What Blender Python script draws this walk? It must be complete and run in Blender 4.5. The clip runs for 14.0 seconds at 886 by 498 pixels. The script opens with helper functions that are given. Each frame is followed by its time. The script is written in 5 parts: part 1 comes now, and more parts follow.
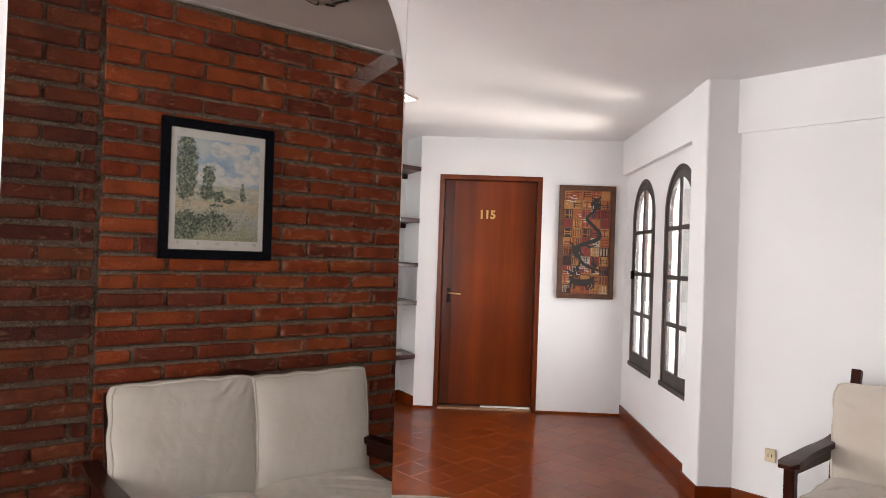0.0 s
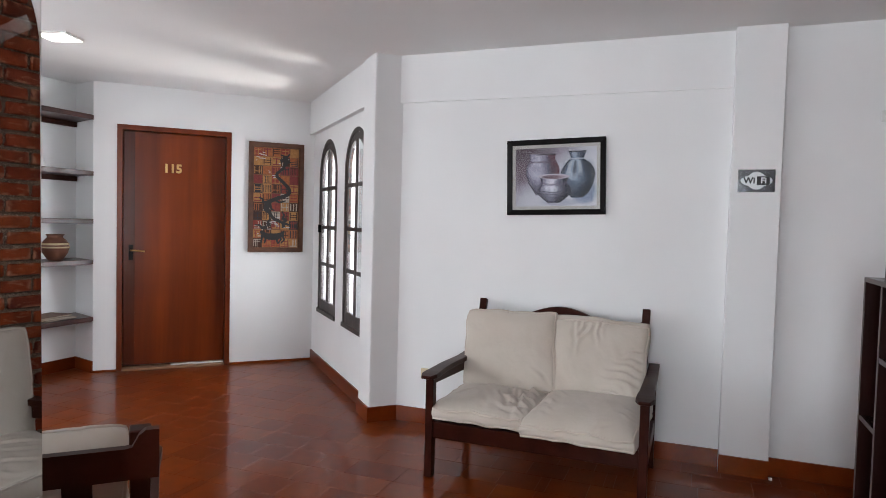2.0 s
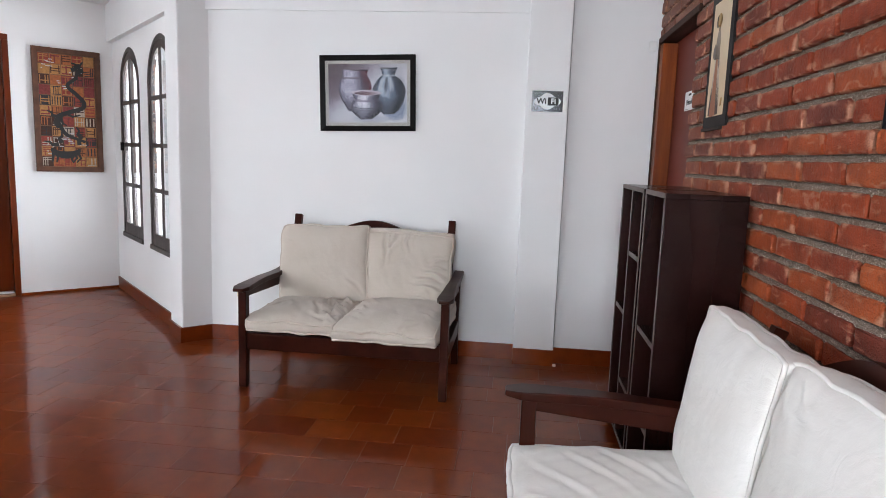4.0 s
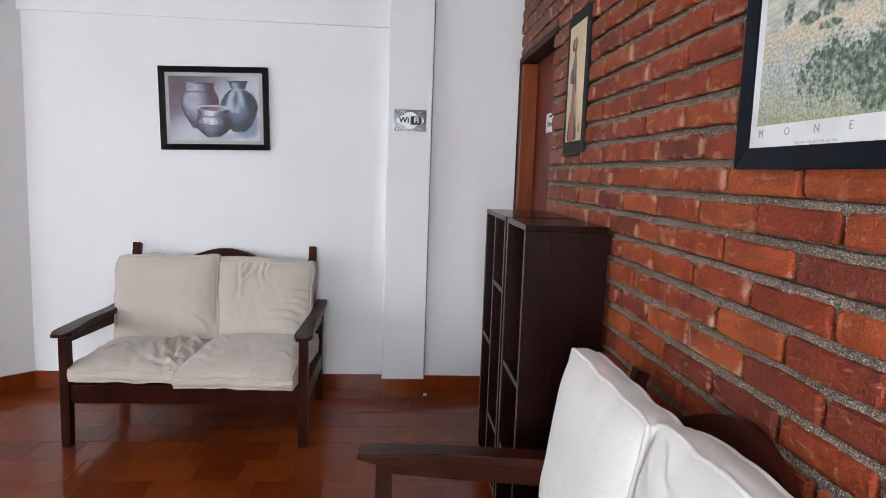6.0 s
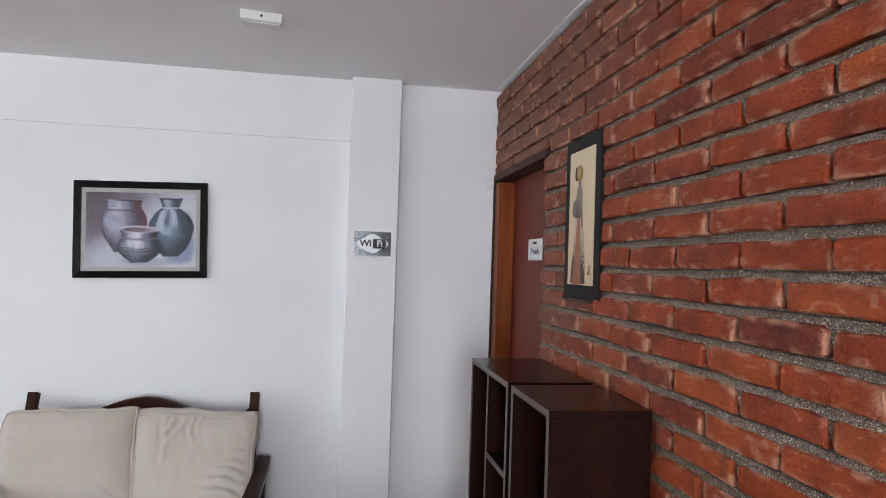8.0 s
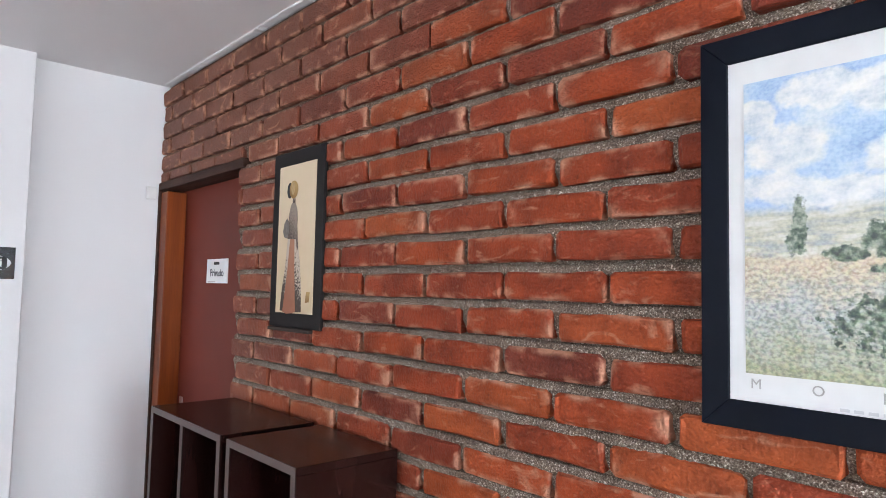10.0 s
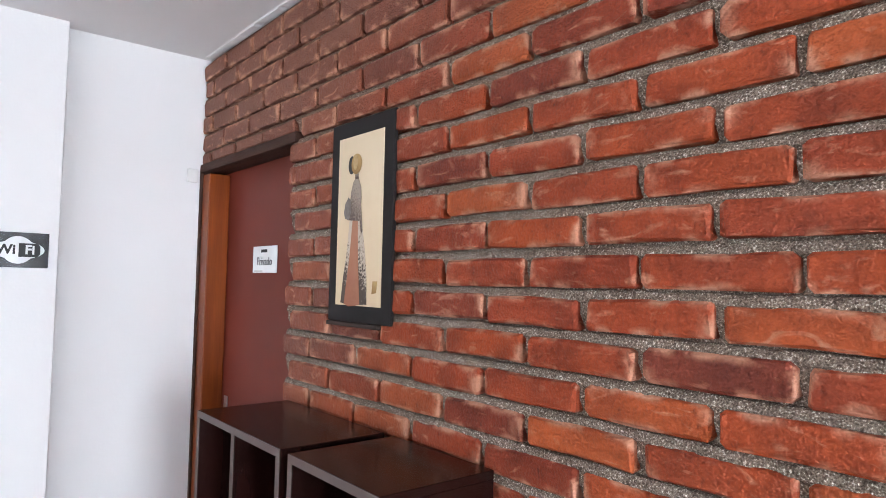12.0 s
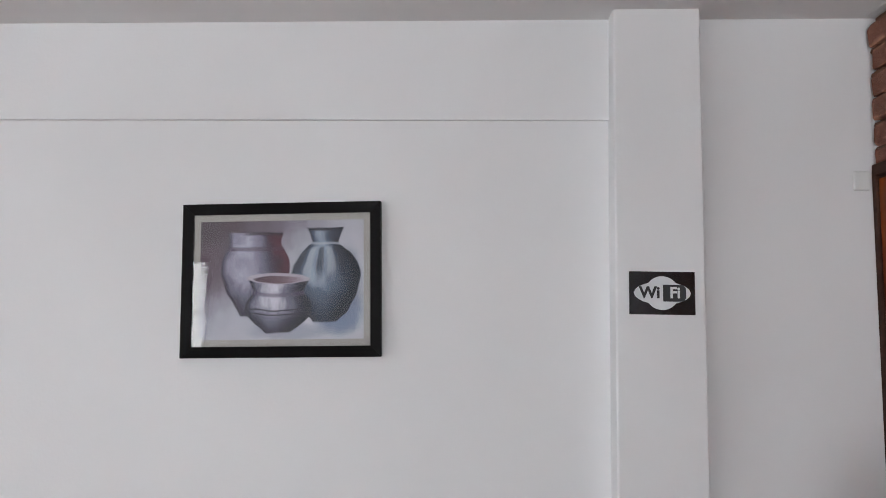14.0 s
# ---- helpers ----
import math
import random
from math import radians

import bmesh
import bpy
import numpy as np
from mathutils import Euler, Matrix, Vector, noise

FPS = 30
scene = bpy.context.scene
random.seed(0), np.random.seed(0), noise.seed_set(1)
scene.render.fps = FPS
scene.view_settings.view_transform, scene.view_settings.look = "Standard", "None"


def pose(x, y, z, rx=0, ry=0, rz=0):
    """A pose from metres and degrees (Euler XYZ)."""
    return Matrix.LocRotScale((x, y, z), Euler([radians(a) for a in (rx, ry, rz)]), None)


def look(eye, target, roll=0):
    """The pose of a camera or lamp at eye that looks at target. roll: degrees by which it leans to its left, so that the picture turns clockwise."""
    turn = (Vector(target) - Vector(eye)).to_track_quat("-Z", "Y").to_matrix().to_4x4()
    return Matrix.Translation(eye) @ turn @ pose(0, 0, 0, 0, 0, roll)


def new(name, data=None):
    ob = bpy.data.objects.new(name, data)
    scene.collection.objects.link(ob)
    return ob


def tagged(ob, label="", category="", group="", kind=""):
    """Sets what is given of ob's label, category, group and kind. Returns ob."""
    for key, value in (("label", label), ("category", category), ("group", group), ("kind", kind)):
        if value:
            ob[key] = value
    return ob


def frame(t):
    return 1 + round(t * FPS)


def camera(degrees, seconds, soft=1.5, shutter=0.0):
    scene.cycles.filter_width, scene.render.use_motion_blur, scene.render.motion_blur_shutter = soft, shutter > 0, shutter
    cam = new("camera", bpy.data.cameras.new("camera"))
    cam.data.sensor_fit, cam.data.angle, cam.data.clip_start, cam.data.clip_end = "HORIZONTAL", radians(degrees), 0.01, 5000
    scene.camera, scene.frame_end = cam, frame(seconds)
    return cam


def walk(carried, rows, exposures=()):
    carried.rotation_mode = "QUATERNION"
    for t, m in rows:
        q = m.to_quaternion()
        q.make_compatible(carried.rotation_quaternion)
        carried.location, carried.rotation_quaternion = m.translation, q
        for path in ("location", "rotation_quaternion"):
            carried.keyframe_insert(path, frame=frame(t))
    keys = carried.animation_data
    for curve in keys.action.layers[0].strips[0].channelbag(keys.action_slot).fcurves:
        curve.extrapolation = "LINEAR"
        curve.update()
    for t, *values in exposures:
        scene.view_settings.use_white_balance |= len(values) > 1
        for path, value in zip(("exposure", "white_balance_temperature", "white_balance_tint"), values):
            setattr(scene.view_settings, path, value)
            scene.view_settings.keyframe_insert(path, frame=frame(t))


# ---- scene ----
cam = camera(69.1, 14.0, 0.9)
PATH = [
    (0, (0.16, -0.095, 1.34), (1.526, 1.365, 1.361), 2.0),
    (0.5, (0.156, -0.118, 1.334), (1.718, 1.132, 1.318), 2.0),
    (1, (0.119, -0.197, 1.33), (1.853, 0.798, 1.326), 1.7),
    (1.5, (0.071, -0.281, 1.326), (1.885, 0.559, 1.294), 1.6),
    (2, (-0.002, -0.377, 1.319), (1.862, 0.343, 1.236), 1.5),
    (2.5, (-0.038, -0.422, 1.307), (1.852, 0.222, 1.204), 1.6),
    (3, (-0.051, -0.46, 1.273), (1.864, 0.094, 1.108), 1.7),
    (3.5, (-0.061, -0.492, 1.255), (1.881, -0.067, 1.039), 2.0),
    (4, (-0.086, -0.534, 1.235), (1.882, -0.315, 0.955), 2.1),
    (4.2, (-0.088, -0.543, 1.228), (1.881, -0.41, 0.905), 2.2),
    (6.3, (0.171, -0.616, 1.327), (2.152, -0.789, 1.113), 2.0),
    (6.5, (0.2, -0.603, 1.347), (2.183, -0.781, 1.156), 2.0),
    (7, (0.33, -0.596, 1.409), (2.318, -0.783, 1.299), 2.0),
    (7.5, (0.459, -0.565, 1.448), (2.447, -0.769, 1.361), 1.9),
    (8, (0.617, -0.497, 1.488), (2.588, -0.831, 1.538), 1.9),
    (8.5, (0.731, -0.457, 1.494), (2.652, -1.011, 1.539), 1.8),
    (9, (0.844, -0.398, 1.518), (2.612, -1.328, 1.607), 1.9),
    (11.3, (0.987, -0.321, 1.505), (2.363, -1.766, 1.631), 1.2),
    (11.5, (1.04, -0.335, 1.498), (2.426, -1.771, 1.625), 1.2),
    (12, (1.205, -0.404, 1.505), (2.743, -1.679, 1.606), 1.2),
    (12.5, (1.348, -0.396, 1.5), (3.074, -1.401, 1.593), 1.3),
    (13, (1.559, -0.341, 1.497), (3.449, -0.974, 1.662), 1.4),
    (13.5, (1.753, -0.226, 1.484), (3.719, -0.551, 1.657), 1.4),
    (14, (1.973, -0.169, 1.527), (3.961, -0.069, 1.714), 0.9),
]
EXPOSURES = [
    (0.0, -0.33, 7300, 14), (0.5, -0.4, 6900, 12), (1.5, -0.53, 6700, 11), (2.0, -0.65, 6600, 10), (2.5, -0.6, 6550, 10), (4.0, -0.38, 6500, 10),
    (6.5, -0.37, 6500, 10), (8.0, -0.5, 6450, 10), (9.0, -0.25, 6350, 10), (11.5, 0.24, 6300, 10), (12.0, 0.28, 6300, 10),
    (12.5, 0.11, 6250, 10), (13.0, -0.21, 6250, 10), (13.5, -0.5, 6250, 10), (13.7, -0.68, 6400, 10), (14.0, -0.79, 6700, 11),
]
walk(cam, [(t, look(eye, target, roll)) for t, eye, target, roll in PATH], EXPOSURES)

# ---- world, sun, large lights ----
world = bpy.data.worlds.new("sky")
scene.world = world
world.use_nodes = True
wn = world.node_tree.nodes
sky = wn.new("ShaderNodeTexSky")
sky.sky_type = "NISHITA"
sky.sun_disc = False
sky.sun_elevation, sky.sun_rotation = radians(48), radians(300)
world.node_tree.links.new(sky.outputs[0], wn["Background"].inputs[0])
wn["Background"].inputs[1].default_value = 0.12
R2 = math.sqrt(2)


def sv(s, v, z=0.0):
    """A place in the turned bay: s along the door's wall, v away from the hall."""
    return Vector(((s + v) / R2, (v - s) / R2, z))


sun_data = bpy.data.lights.new("sun", "SUN")
sun_data.energy, sun_data.angle, sun_data.color = 2.0, radians(0.5), (1.0, 0.95, 0.88)
sun = new("sun", sun_data)
sun.matrix_world = look((9, 3, 9), (4.6, 1.6, 0))


def sky_panel(name, m, w, h, watts, colour=(0.865, 0.925, 1.0)):
    data = bpy.data.lights.new(name, "AREA")
    data.shape, data.size, data.size_y, data.energy, data.color = "RECTANGLE", w, h, watts, colour
    ob = new(name, data)
    ob.matrix_world = m
    return ob


sky_panel("daylight_west", look((-1.9, 3.62, 1.35), (3.0, 2.4, 1.2)), 1.25, 1.4, 68)
sky_panel("daylight_north", look((1.2, 4.6, 1.45), (1.5, 0.0, 1.0)), 1.9, 1.3, 85)
# hall panel and its window are unseen, added to light the brick side
sky_panel("added_hall_daylight", look((-1.9, -0.3, 1.35), (3.0, -0.3, 1.2)), 1.0, 1.4, 122)
sky_panel("daylight_bay", look(sv(1.95, 4.75, 1.25), sv(0.0, 4.75, 1.0)), 1.4, 1.4, 80)
# sunlight thrown up through the arched windows by the bright yard below
sky_panel("sunlit_yard_bounce", look(sv(4.27, 6.08, -1.5), sv(1.584, 4.74, 1.3)), 1.1, 0.9, 320, (1.0, 0.97, 0.93))


# ---- materials ----
def make(name, rough=0.5, metal=0.0, coat=0.0, spec=0.5):
    m = bpy.data.materials.new(name)
    m.use_nodes = True
    b = m.node_tree.nodes["Principled BSDF"]
    b.inputs["Roughness"].default_value = rough
    b.inputs["Metallic"].default_value = metal
    b.inputs["Coat Weight"].default_value = coat
    b.inputs["Specular IOR Level"].default_value = spec
    b.inputs["Coat Roughness"].default_value = 0.08
    return m, m.node_tree.nodes, m.node_tree.links, b


def rgb(c):
    return (*c, 1.0)


def noise_of(n, l, scale, detail=4.0, stretch=(1, 1, 1), space="Object"):
    co = n.new("ShaderNodeTexCoord")
    mp = n.new("ShaderNodeMapping")
    mp.inputs["Scale"].default_value = stretch
    l.new(co.outputs[space], mp.inputs["Vector"])
    t = n.new("ShaderNodeTexNoise")
    t.inputs["Scale"].default_value, t.inputs["Detail"].default_value = scale, detail
    l.new(mp.outputs[0], t.inputs["Vector"])
    return t


def ramp(n, l, src, stops):
    r = n.new("ShaderNodeValToRGB")
    e = r.color_ramp.elements
    while len(e) < len(stops):
        e.new(0.5)
    for k, (p, c) in zip(e, stops):
        k.position, k.color = p, rgb(c)
    l.new(src, r.inputs[0])
    return r


def mixed(n, l, kind, fac, a, b):
    x = n.new("ShaderNodeMix")
    x.data_type, x.blend_type = "RGBA", kind
    for sock, v in ((x.inputs["Factor"], fac), (x.inputs["A"], a), (x.inputs["B"], b)):
        if isinstance(v, (int, float)):
            sock.default_value = v
        elif isinstance(v, tuple):
            sock.default_value = rgb(v)
        else:
            l.new(v, sock)
    return x.outputs["Result"]


def bump(n, l, b, height, strength, distance=0.01):
    k = n.new("ShaderNodeBump")
    k.inputs["Strength"].default_value, k.inputs["Distance"].default_value = strength, distance
    l.new(height, k.inputs["Height"])
    l.new(k.outputs[0], b.inputs["Normal"])
    return k


def rough_by(n, l, b, src, low, high):
    r = n.new("ShaderNodeMapRange")
    r.inputs["To Min"].default_value, r.inputs["To Max"].default_value = low, high
    l.new(src, r.inputs["Value"])
    l.new(r.outputs[0], b.inputs["Roughness"])


def plaster(name, colour, dirt=0.06, grain=0.12):
    m, n, l, b = make(name, 0.75)
    big = noise_of(n, l, 1.3, 3)
    small = noise_of(n, l, 90, 3)
    r = ramp(n, l, big.outputs["Fac"], [(0.3, tuple(c * (1 - dirt) for c in colour)), (0.7, colour)])
    l.new(r.outputs[0], b.inputs["Base Color"])
    bump(n, l, b, small.outputs["Fac"], grain, 0.003)
    return m


def wood(name, dark, light, rough=0.3, stretch=(14, 14, 1.2), scale=3.0, coat=0.25, spec=0.4, grain=1.0, gloss=0.08):
    m, n, l, b = make(name, rough, 0, coat, spec)
    b.inputs["Coat Roughness"].default_value = gloss
    t = noise_of(n, l, scale, 6, stretch)
    fine = noise_of(n, l, scale * 9, 3, stretch)
    blotch = noise_of(n, l, 2.2, 2)
    r = ramp(n, l, t.outputs["Fac"], [(0.3, dark), (0.72, light)])
    c = mixed(n, l, "MULTIPLY", 0.22 * grain, r.outputs[0], ramp(n, l, fine.outputs["Fac"], [(0.35, (0.45, 0.4, 0.38)), (0.6, (1, 1, 1))]).outputs[0])
    c = mixed(n, l, "MULTIPLY", 0.35, c, ramp(n, l, blotch.outputs["Fac"], [(0.35, (0.6, 0.55, 0.5)), (0.65, (1, 1, 1))]).outputs[0])
    l.new(c, b.inputs["Base Color"])
    rough_by(n, l, b, fine.outputs["Fac"], rough * (1 - 0.3 * grain), rough * (1 + 0.4 * grain))
    bump(n, l, b, fine.outputs["Fac"], 0.08 * grain, 0.002)
    return m


def plain(name, colour, rough=0.5, metal=0.0, vary=0.12, scale=12, coat=0.0, spec=0.5):
    m, n, l, b = make(name, rough, metal, coat, spec)
    t = noise_of(n, l, scale, 4)
    r = ramp(n, l, t.outputs["Fac"], [(0.3, tuple(c * (1 - vary) for c in colour)), (0.7, colour)])
    l.new(r.outputs[0], b.inputs["Base Color"])
    return m


def brick_material(name, per_island=False, dull=(1, 1, 1)):
    m, n, l, b = make(name, 0.64, spec=0.35)
    if per_island:
        rnd = n.new("ShaderNodeNewGeometry").outputs["Random Per Island"]
    else:
        rnd = n.new("ShaderNodeObjectInfo").outputs["Random"]
    geo = n.new("ShaderNodeNewGeometry")

    def tex(scale, detail, stretch=(1, 1, 1), bend=0.0):
        mp = n.new("ShaderNodeMapping")
        mp.inputs["Scale"].default_value = stretch
        l.new(geo.outputs["Position"], mp.inputs["Vector"])
        t = n.new("ShaderNodeTexNoise")
        t.inputs["Scale"].default_value, t.inputs["Detail"].default_value, t.inputs["Distortion"].default_value = scale, detail, bend
        l.new(mp.outputs[0], t.inputs["Vector"])
        return t.outputs["Fac"]

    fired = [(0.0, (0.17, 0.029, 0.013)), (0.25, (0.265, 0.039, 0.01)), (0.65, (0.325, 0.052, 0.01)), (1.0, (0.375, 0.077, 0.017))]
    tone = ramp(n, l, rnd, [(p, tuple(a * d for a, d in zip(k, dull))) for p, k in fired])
    big, streak, fine, pits = tex(10, 5), tex(1, 7, (13, 13, 30), 1.5), tex(190, 4), tex(75, 3)
    c = mixed(n, l, "MULTIPLY", 0.75, tone.outputs[0], ramp(n, l, big, [(0.34, (0.52, 0.45, 0.45)), (0.58, (1, 1, 1))]).outputs[0])
    worn = ramp(n, l, streak, [(0.6, (0, 0, 0)), (0.74, (0.7, 0.7, 0.7))]).outputs[0]
    if not per_island:
        # arrises rubbed pale
        co = n.new("ShaderNodeTexCoord")
        sep = n.new("ShaderNodeSeparateXYZ")
        l.new(co.outputs["Generated"], sep.inputs[0])

        def op(kind, a, b_):
            k = n.new("ShaderNodeMath")
            k.operation = kind
            for sock, v in zip(k.inputs, (a, b_)):
                if isinstance(v, (int, float)):
                    sock.default_value = v
                else:
                    l.new(v, sock)
            return k.outputs[0]

        dx = op("MULTIPLY", op("ABSOLUTE", op("SUBTRACT", sep.outputs[0], 0.5), 0), 2.0)
        dz = op("MULTIPLY", op("ABSOLUTE", op("SUBTRACT", sep.outputs[2], 0.5), 0), 2.0)
        far = op("MAXIMUM", op("POWER", dx, 8.0), op("MULTIPLY", op("POWER", dz, 3.5), 0.95))
        rim = op("MULTIPLY", far, op("MULTIPLY", op("SUBTRACT", tex(19, 7), 0.46), 9.0))
        worn = mixed(n, l, "LIGHTEN", 1.0, worn, ramp(n, l, rim, [(0.08, (0, 0, 0)), (0.75, (0.85, 0.85, 0.85))]).outputs[0])
    # the bricks turn duller and browner towards the private door and the ceiling
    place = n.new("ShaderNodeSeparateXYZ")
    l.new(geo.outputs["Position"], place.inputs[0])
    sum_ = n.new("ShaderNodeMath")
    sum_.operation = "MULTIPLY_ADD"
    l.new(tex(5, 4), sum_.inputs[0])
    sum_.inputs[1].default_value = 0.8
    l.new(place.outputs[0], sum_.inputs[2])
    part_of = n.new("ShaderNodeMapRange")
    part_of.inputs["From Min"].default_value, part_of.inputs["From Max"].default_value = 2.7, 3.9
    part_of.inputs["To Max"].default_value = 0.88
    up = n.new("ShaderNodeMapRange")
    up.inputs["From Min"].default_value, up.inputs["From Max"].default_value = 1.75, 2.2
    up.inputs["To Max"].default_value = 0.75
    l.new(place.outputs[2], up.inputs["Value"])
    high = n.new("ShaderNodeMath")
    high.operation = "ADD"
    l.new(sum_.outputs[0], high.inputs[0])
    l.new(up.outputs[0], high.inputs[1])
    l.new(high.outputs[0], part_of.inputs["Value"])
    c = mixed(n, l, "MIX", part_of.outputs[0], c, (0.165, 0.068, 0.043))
    c = mixed(n, l, "MIX", worn, c, (0.47, 0.225, 0.14))
    c = mixed(n, l, "MULTIPLY", 0.25, c, ramp(n, l, fine, [(0.32, (0.4, 0.38, 0.38)), (0.58, (1, 1, 1))]).outputs[0])
    c = mixed(n, l, "MULTIPLY", 0.4, c, ramp(n, l, pits, [(0.25, (0.2, 0.17, 0.16)), (0.36, (1, 1, 1))]).outputs[0])
    l.new(c, b.inputs["Base Color"])
    add = n.new("ShaderNodeMath")
    add.operation = "ADD"
    l.new(fine, add.inputs[0])
    l.new(pits, add.inputs[1])
    bump(n, l, b, add.outputs[0], 0.75, 0.006)
    return m


def mortar_material():
    m, n, l, b = make("sandy_mortar", 0.95, spec=0.2)
    t = noise_of(n, l, 330, 3)
    lumps = noise_of(n, l, 70, 4)
    big = noise_of(n, l, 6, 3)
    r = ramp(n, l, t.outputs["Fac"], [(0.34, (0.11, 0.083, 0.065)), (0.5, (0.24, 0.19, 0.152)), (0.6, (0.35, 0.288, 0.235)), (0.67, (0.8, 0.74, 0.66))])
    c = mixed(n, l, "MULTIPLY", 0.5, r.outputs[0], ramp(n, l, lumps.outputs["Fac"], [(0.35, (0.5, 0.46, 0.42)), (0.6, (1, 1, 1))]).outputs[0])
    c = mixed(n, l, "MULTIPLY", 0.5, c, ramp(n, l, big.outputs["Fac"], [(0.35, (0.6, 0.55, 0.5)), (0.65, (1, 1, 1))]).outputs[0])
    # browner mortar round the private door's head
    place = n.new("ShaderNodeSeparateXYZ")
    l.new(n.new("ShaderNodeNewGeometry").outputs["Position"], place.inputs[0])
    facs = []
    for axis, lo, hi in ((0, 1.9, 3.2), (2, 1.75, 2.1)):
        k = n.new("ShaderNodeMapRange")
        k.inputs["From Min"].default_value, k.inputs["From Max"].default_value = lo, hi
        l.new(place.outputs[axis], k.inputs["Value"])
        facs.append(k.outputs[0])
    brown_fac = n.new("ShaderNodeMath")
    brown_fac.operation = "MULTIPLY"
    l.new(facs[0], brown_fac.inputs[0])
    l.new(facs[1], brown_fac.inputs[1])
    c = mixed(n, l, "MIX", brown_fac.outputs[0], c, (0.15, 0.075, 0.05))
    l.new(c, b.inputs["Base Color"])
    add = n.new("ShaderNodeMath")
    add.operation = "ADD"
    l.new(t.outputs["Fac"], add.inputs[0])
    l.new(lumps.outputs["Fac"], add.inputs[1])
    bump(n, l, b, add.outputs[0], 0.8, 0.008)
    return m


def tile_material(name, per_island=False):
    m, n, l, b = make(name, 0.3, 0, 0.38, 0.08)
    b.inputs["Coat Roughness"].default_value = 0.075
    if per_island:
        rnd = n.new("ShaderNodeNewGeometry").outputs["Random Per Island"]
    else:
        rnd = n.new("ShaderNodeObjectInfo").outputs["Random"]
    geo = n.new("ShaderNodeNewGeometry")
    tone = ramp(n, l, rnd, [(0.0, (0.135, 0.02, 0.0035)), (0.3, (0.16, 0.026, 0.004)), (0.75, (0.18, 0.032, 0.0045)), (1.0, (0.2, 0.04, 0.006))])
    big = n.new("ShaderNodeTexNoise")
    big.inputs["Scale"].default_value, big.inputs["Detail"].default_value = 11, 5
    l.new(geo.outputs["Position"], big.inputs["Vector"])
    fine = n.new("ShaderNodeTexNoise")
    fine.inputs["Scale"].default_value, fine.inputs["Detail"].default_value = 120, 3
    l.new(geo.outputs["Position"], fine.inputs["Vector"])
    c = mixed(n, l, "MULTIPLY", 0.5, tone.outputs[0], ramp(n, l, big.outputs["Fac"], [(0.32, (0.55, 0.5, 0.5)), (0.62, (1, 1, 1))]).outputs[0])
    c = mixed(n, l, "MULTIPLY", 0.25, c, ramp(n, l, fine.outputs["Fac"], [(0.3, (0.5, 0.5, 0.5)), (0.6, (1, 1, 1))]).outputs[0])
    l.new(c, b.inputs["Base Color"])
    rough_by(n, l, b, big.outputs["Fac"], 0.28, 0.36)
    bump(n, l, b, fine.outputs["Fac"], 0.04, 0.001)
    return m


WHITE = plaster("white_wall_paint", (0.8, 0.8, 0.8))
CEIL = plaster("white_ceiling_paint", (0.8, 0.795, 0.79), 0.05, 0.08)
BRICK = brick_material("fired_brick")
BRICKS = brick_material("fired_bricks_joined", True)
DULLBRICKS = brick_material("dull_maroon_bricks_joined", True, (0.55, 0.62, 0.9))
MORTAR = mortar_material()
TILE = tile_material("waxed_terracotta")
TILES = tile_material("waxed_terracotta_joined", True)
GROUT = plain("pale_grout", (0.15, 0.05, 0.024), 0.5, 0, 0.3, 30)
SKIRT = tile_material("terracotta_skirting")
DOORWOOD = wood("varnished_door_wood", (0.085, 0.012, 0.002), (0.215, 0.036, 0.004), 0.3, (5, 5, 0.3), 1.1, 0.4, 0.3, 0.6, 0.16)
STRIPWOOD = wood("dark_strip_wood", (0.05, 0.007, 0.0015), (0.1, 0.016, 0.0025), 0.3, (9, 9, 0.4), 1.4, 0.35, 0.3, 0.6, 0.16)
JAMB = wood("orange_jamb_wood", (0.15, 0.027, 0.0035), (0.25, 0.054, 0.006), 0.4, (12, 12, 0.8), 2.0, 0.1, 0.2)
DARKWOOD = wood("dark_stained_wood", (0.022, 0.0048, 0.003), (0.044, 0.0098, 0.0055), 0.3, (4, 4, 4), 2.0, 0.03, 0.08, 0.12, 0.08)
CABWOOD = wood("wenge_laminate", (0.011, 0.0035, 0.003), (0.022, 0.007, 0.0058), 0.24, (6, 6, 0.5), 1.2, 0.12, 0.22, 0.1, 0.1)
CABEDGE = plain("worn_edge_band", (0.085, 0.06, 0.055), 0.5)
REDPAINT = plain("brown_red_door_paint", (0.145, 0.024, 0.013), 0.5, 0, 0.16, 4, 0.0, 0.22)
LINTEL = wood("weathered_lintel_wood", (0.035, 0.014, 0.009), (0.07, 0.032, 0.021), 0.6, (1, 12, 12), 3, 0, 0.15)
WINWOOD = wood("faded_brown_window_paint", (0.045, 0.036, 0.034), (0.085, 0.07, 0.066), 0.5, (8, 8, 1), 3, 0)
SHELFWOOD = wood("mahogany_shelf", (0.034, 0.01, 0.008), (0.068, 0.02, 0.015), 0.35, (2, 10, 10), 3)
BLACK = plain("black_frame_lacquer", (0.006, 0.005, 0.005), 0.35, 0, 0.2, 12, 0, 0.08)
NAVY = plain("navy_frame_lacquer", (0.004, 0.006, 0.012), 0.5, 0, 0.2, 12, 0, 0.1)
BROWNFRAME = wood("brown_frame_wood", (0.07, 0.025, 0.012), (0.12, 0.045, 0.02), 0.5, (6, 6, 6), 3, 0)
BRASS = plain("brass", (0.75, 0.5, 0.2), 0.3, 1.0)
STEEL = plain("brushed_steel", (0.62, 0.62, 0.63), 0.28, 1.0)
MAT = plain("white_mat_board", (0.78, 0.79, 0.78), 0.7)
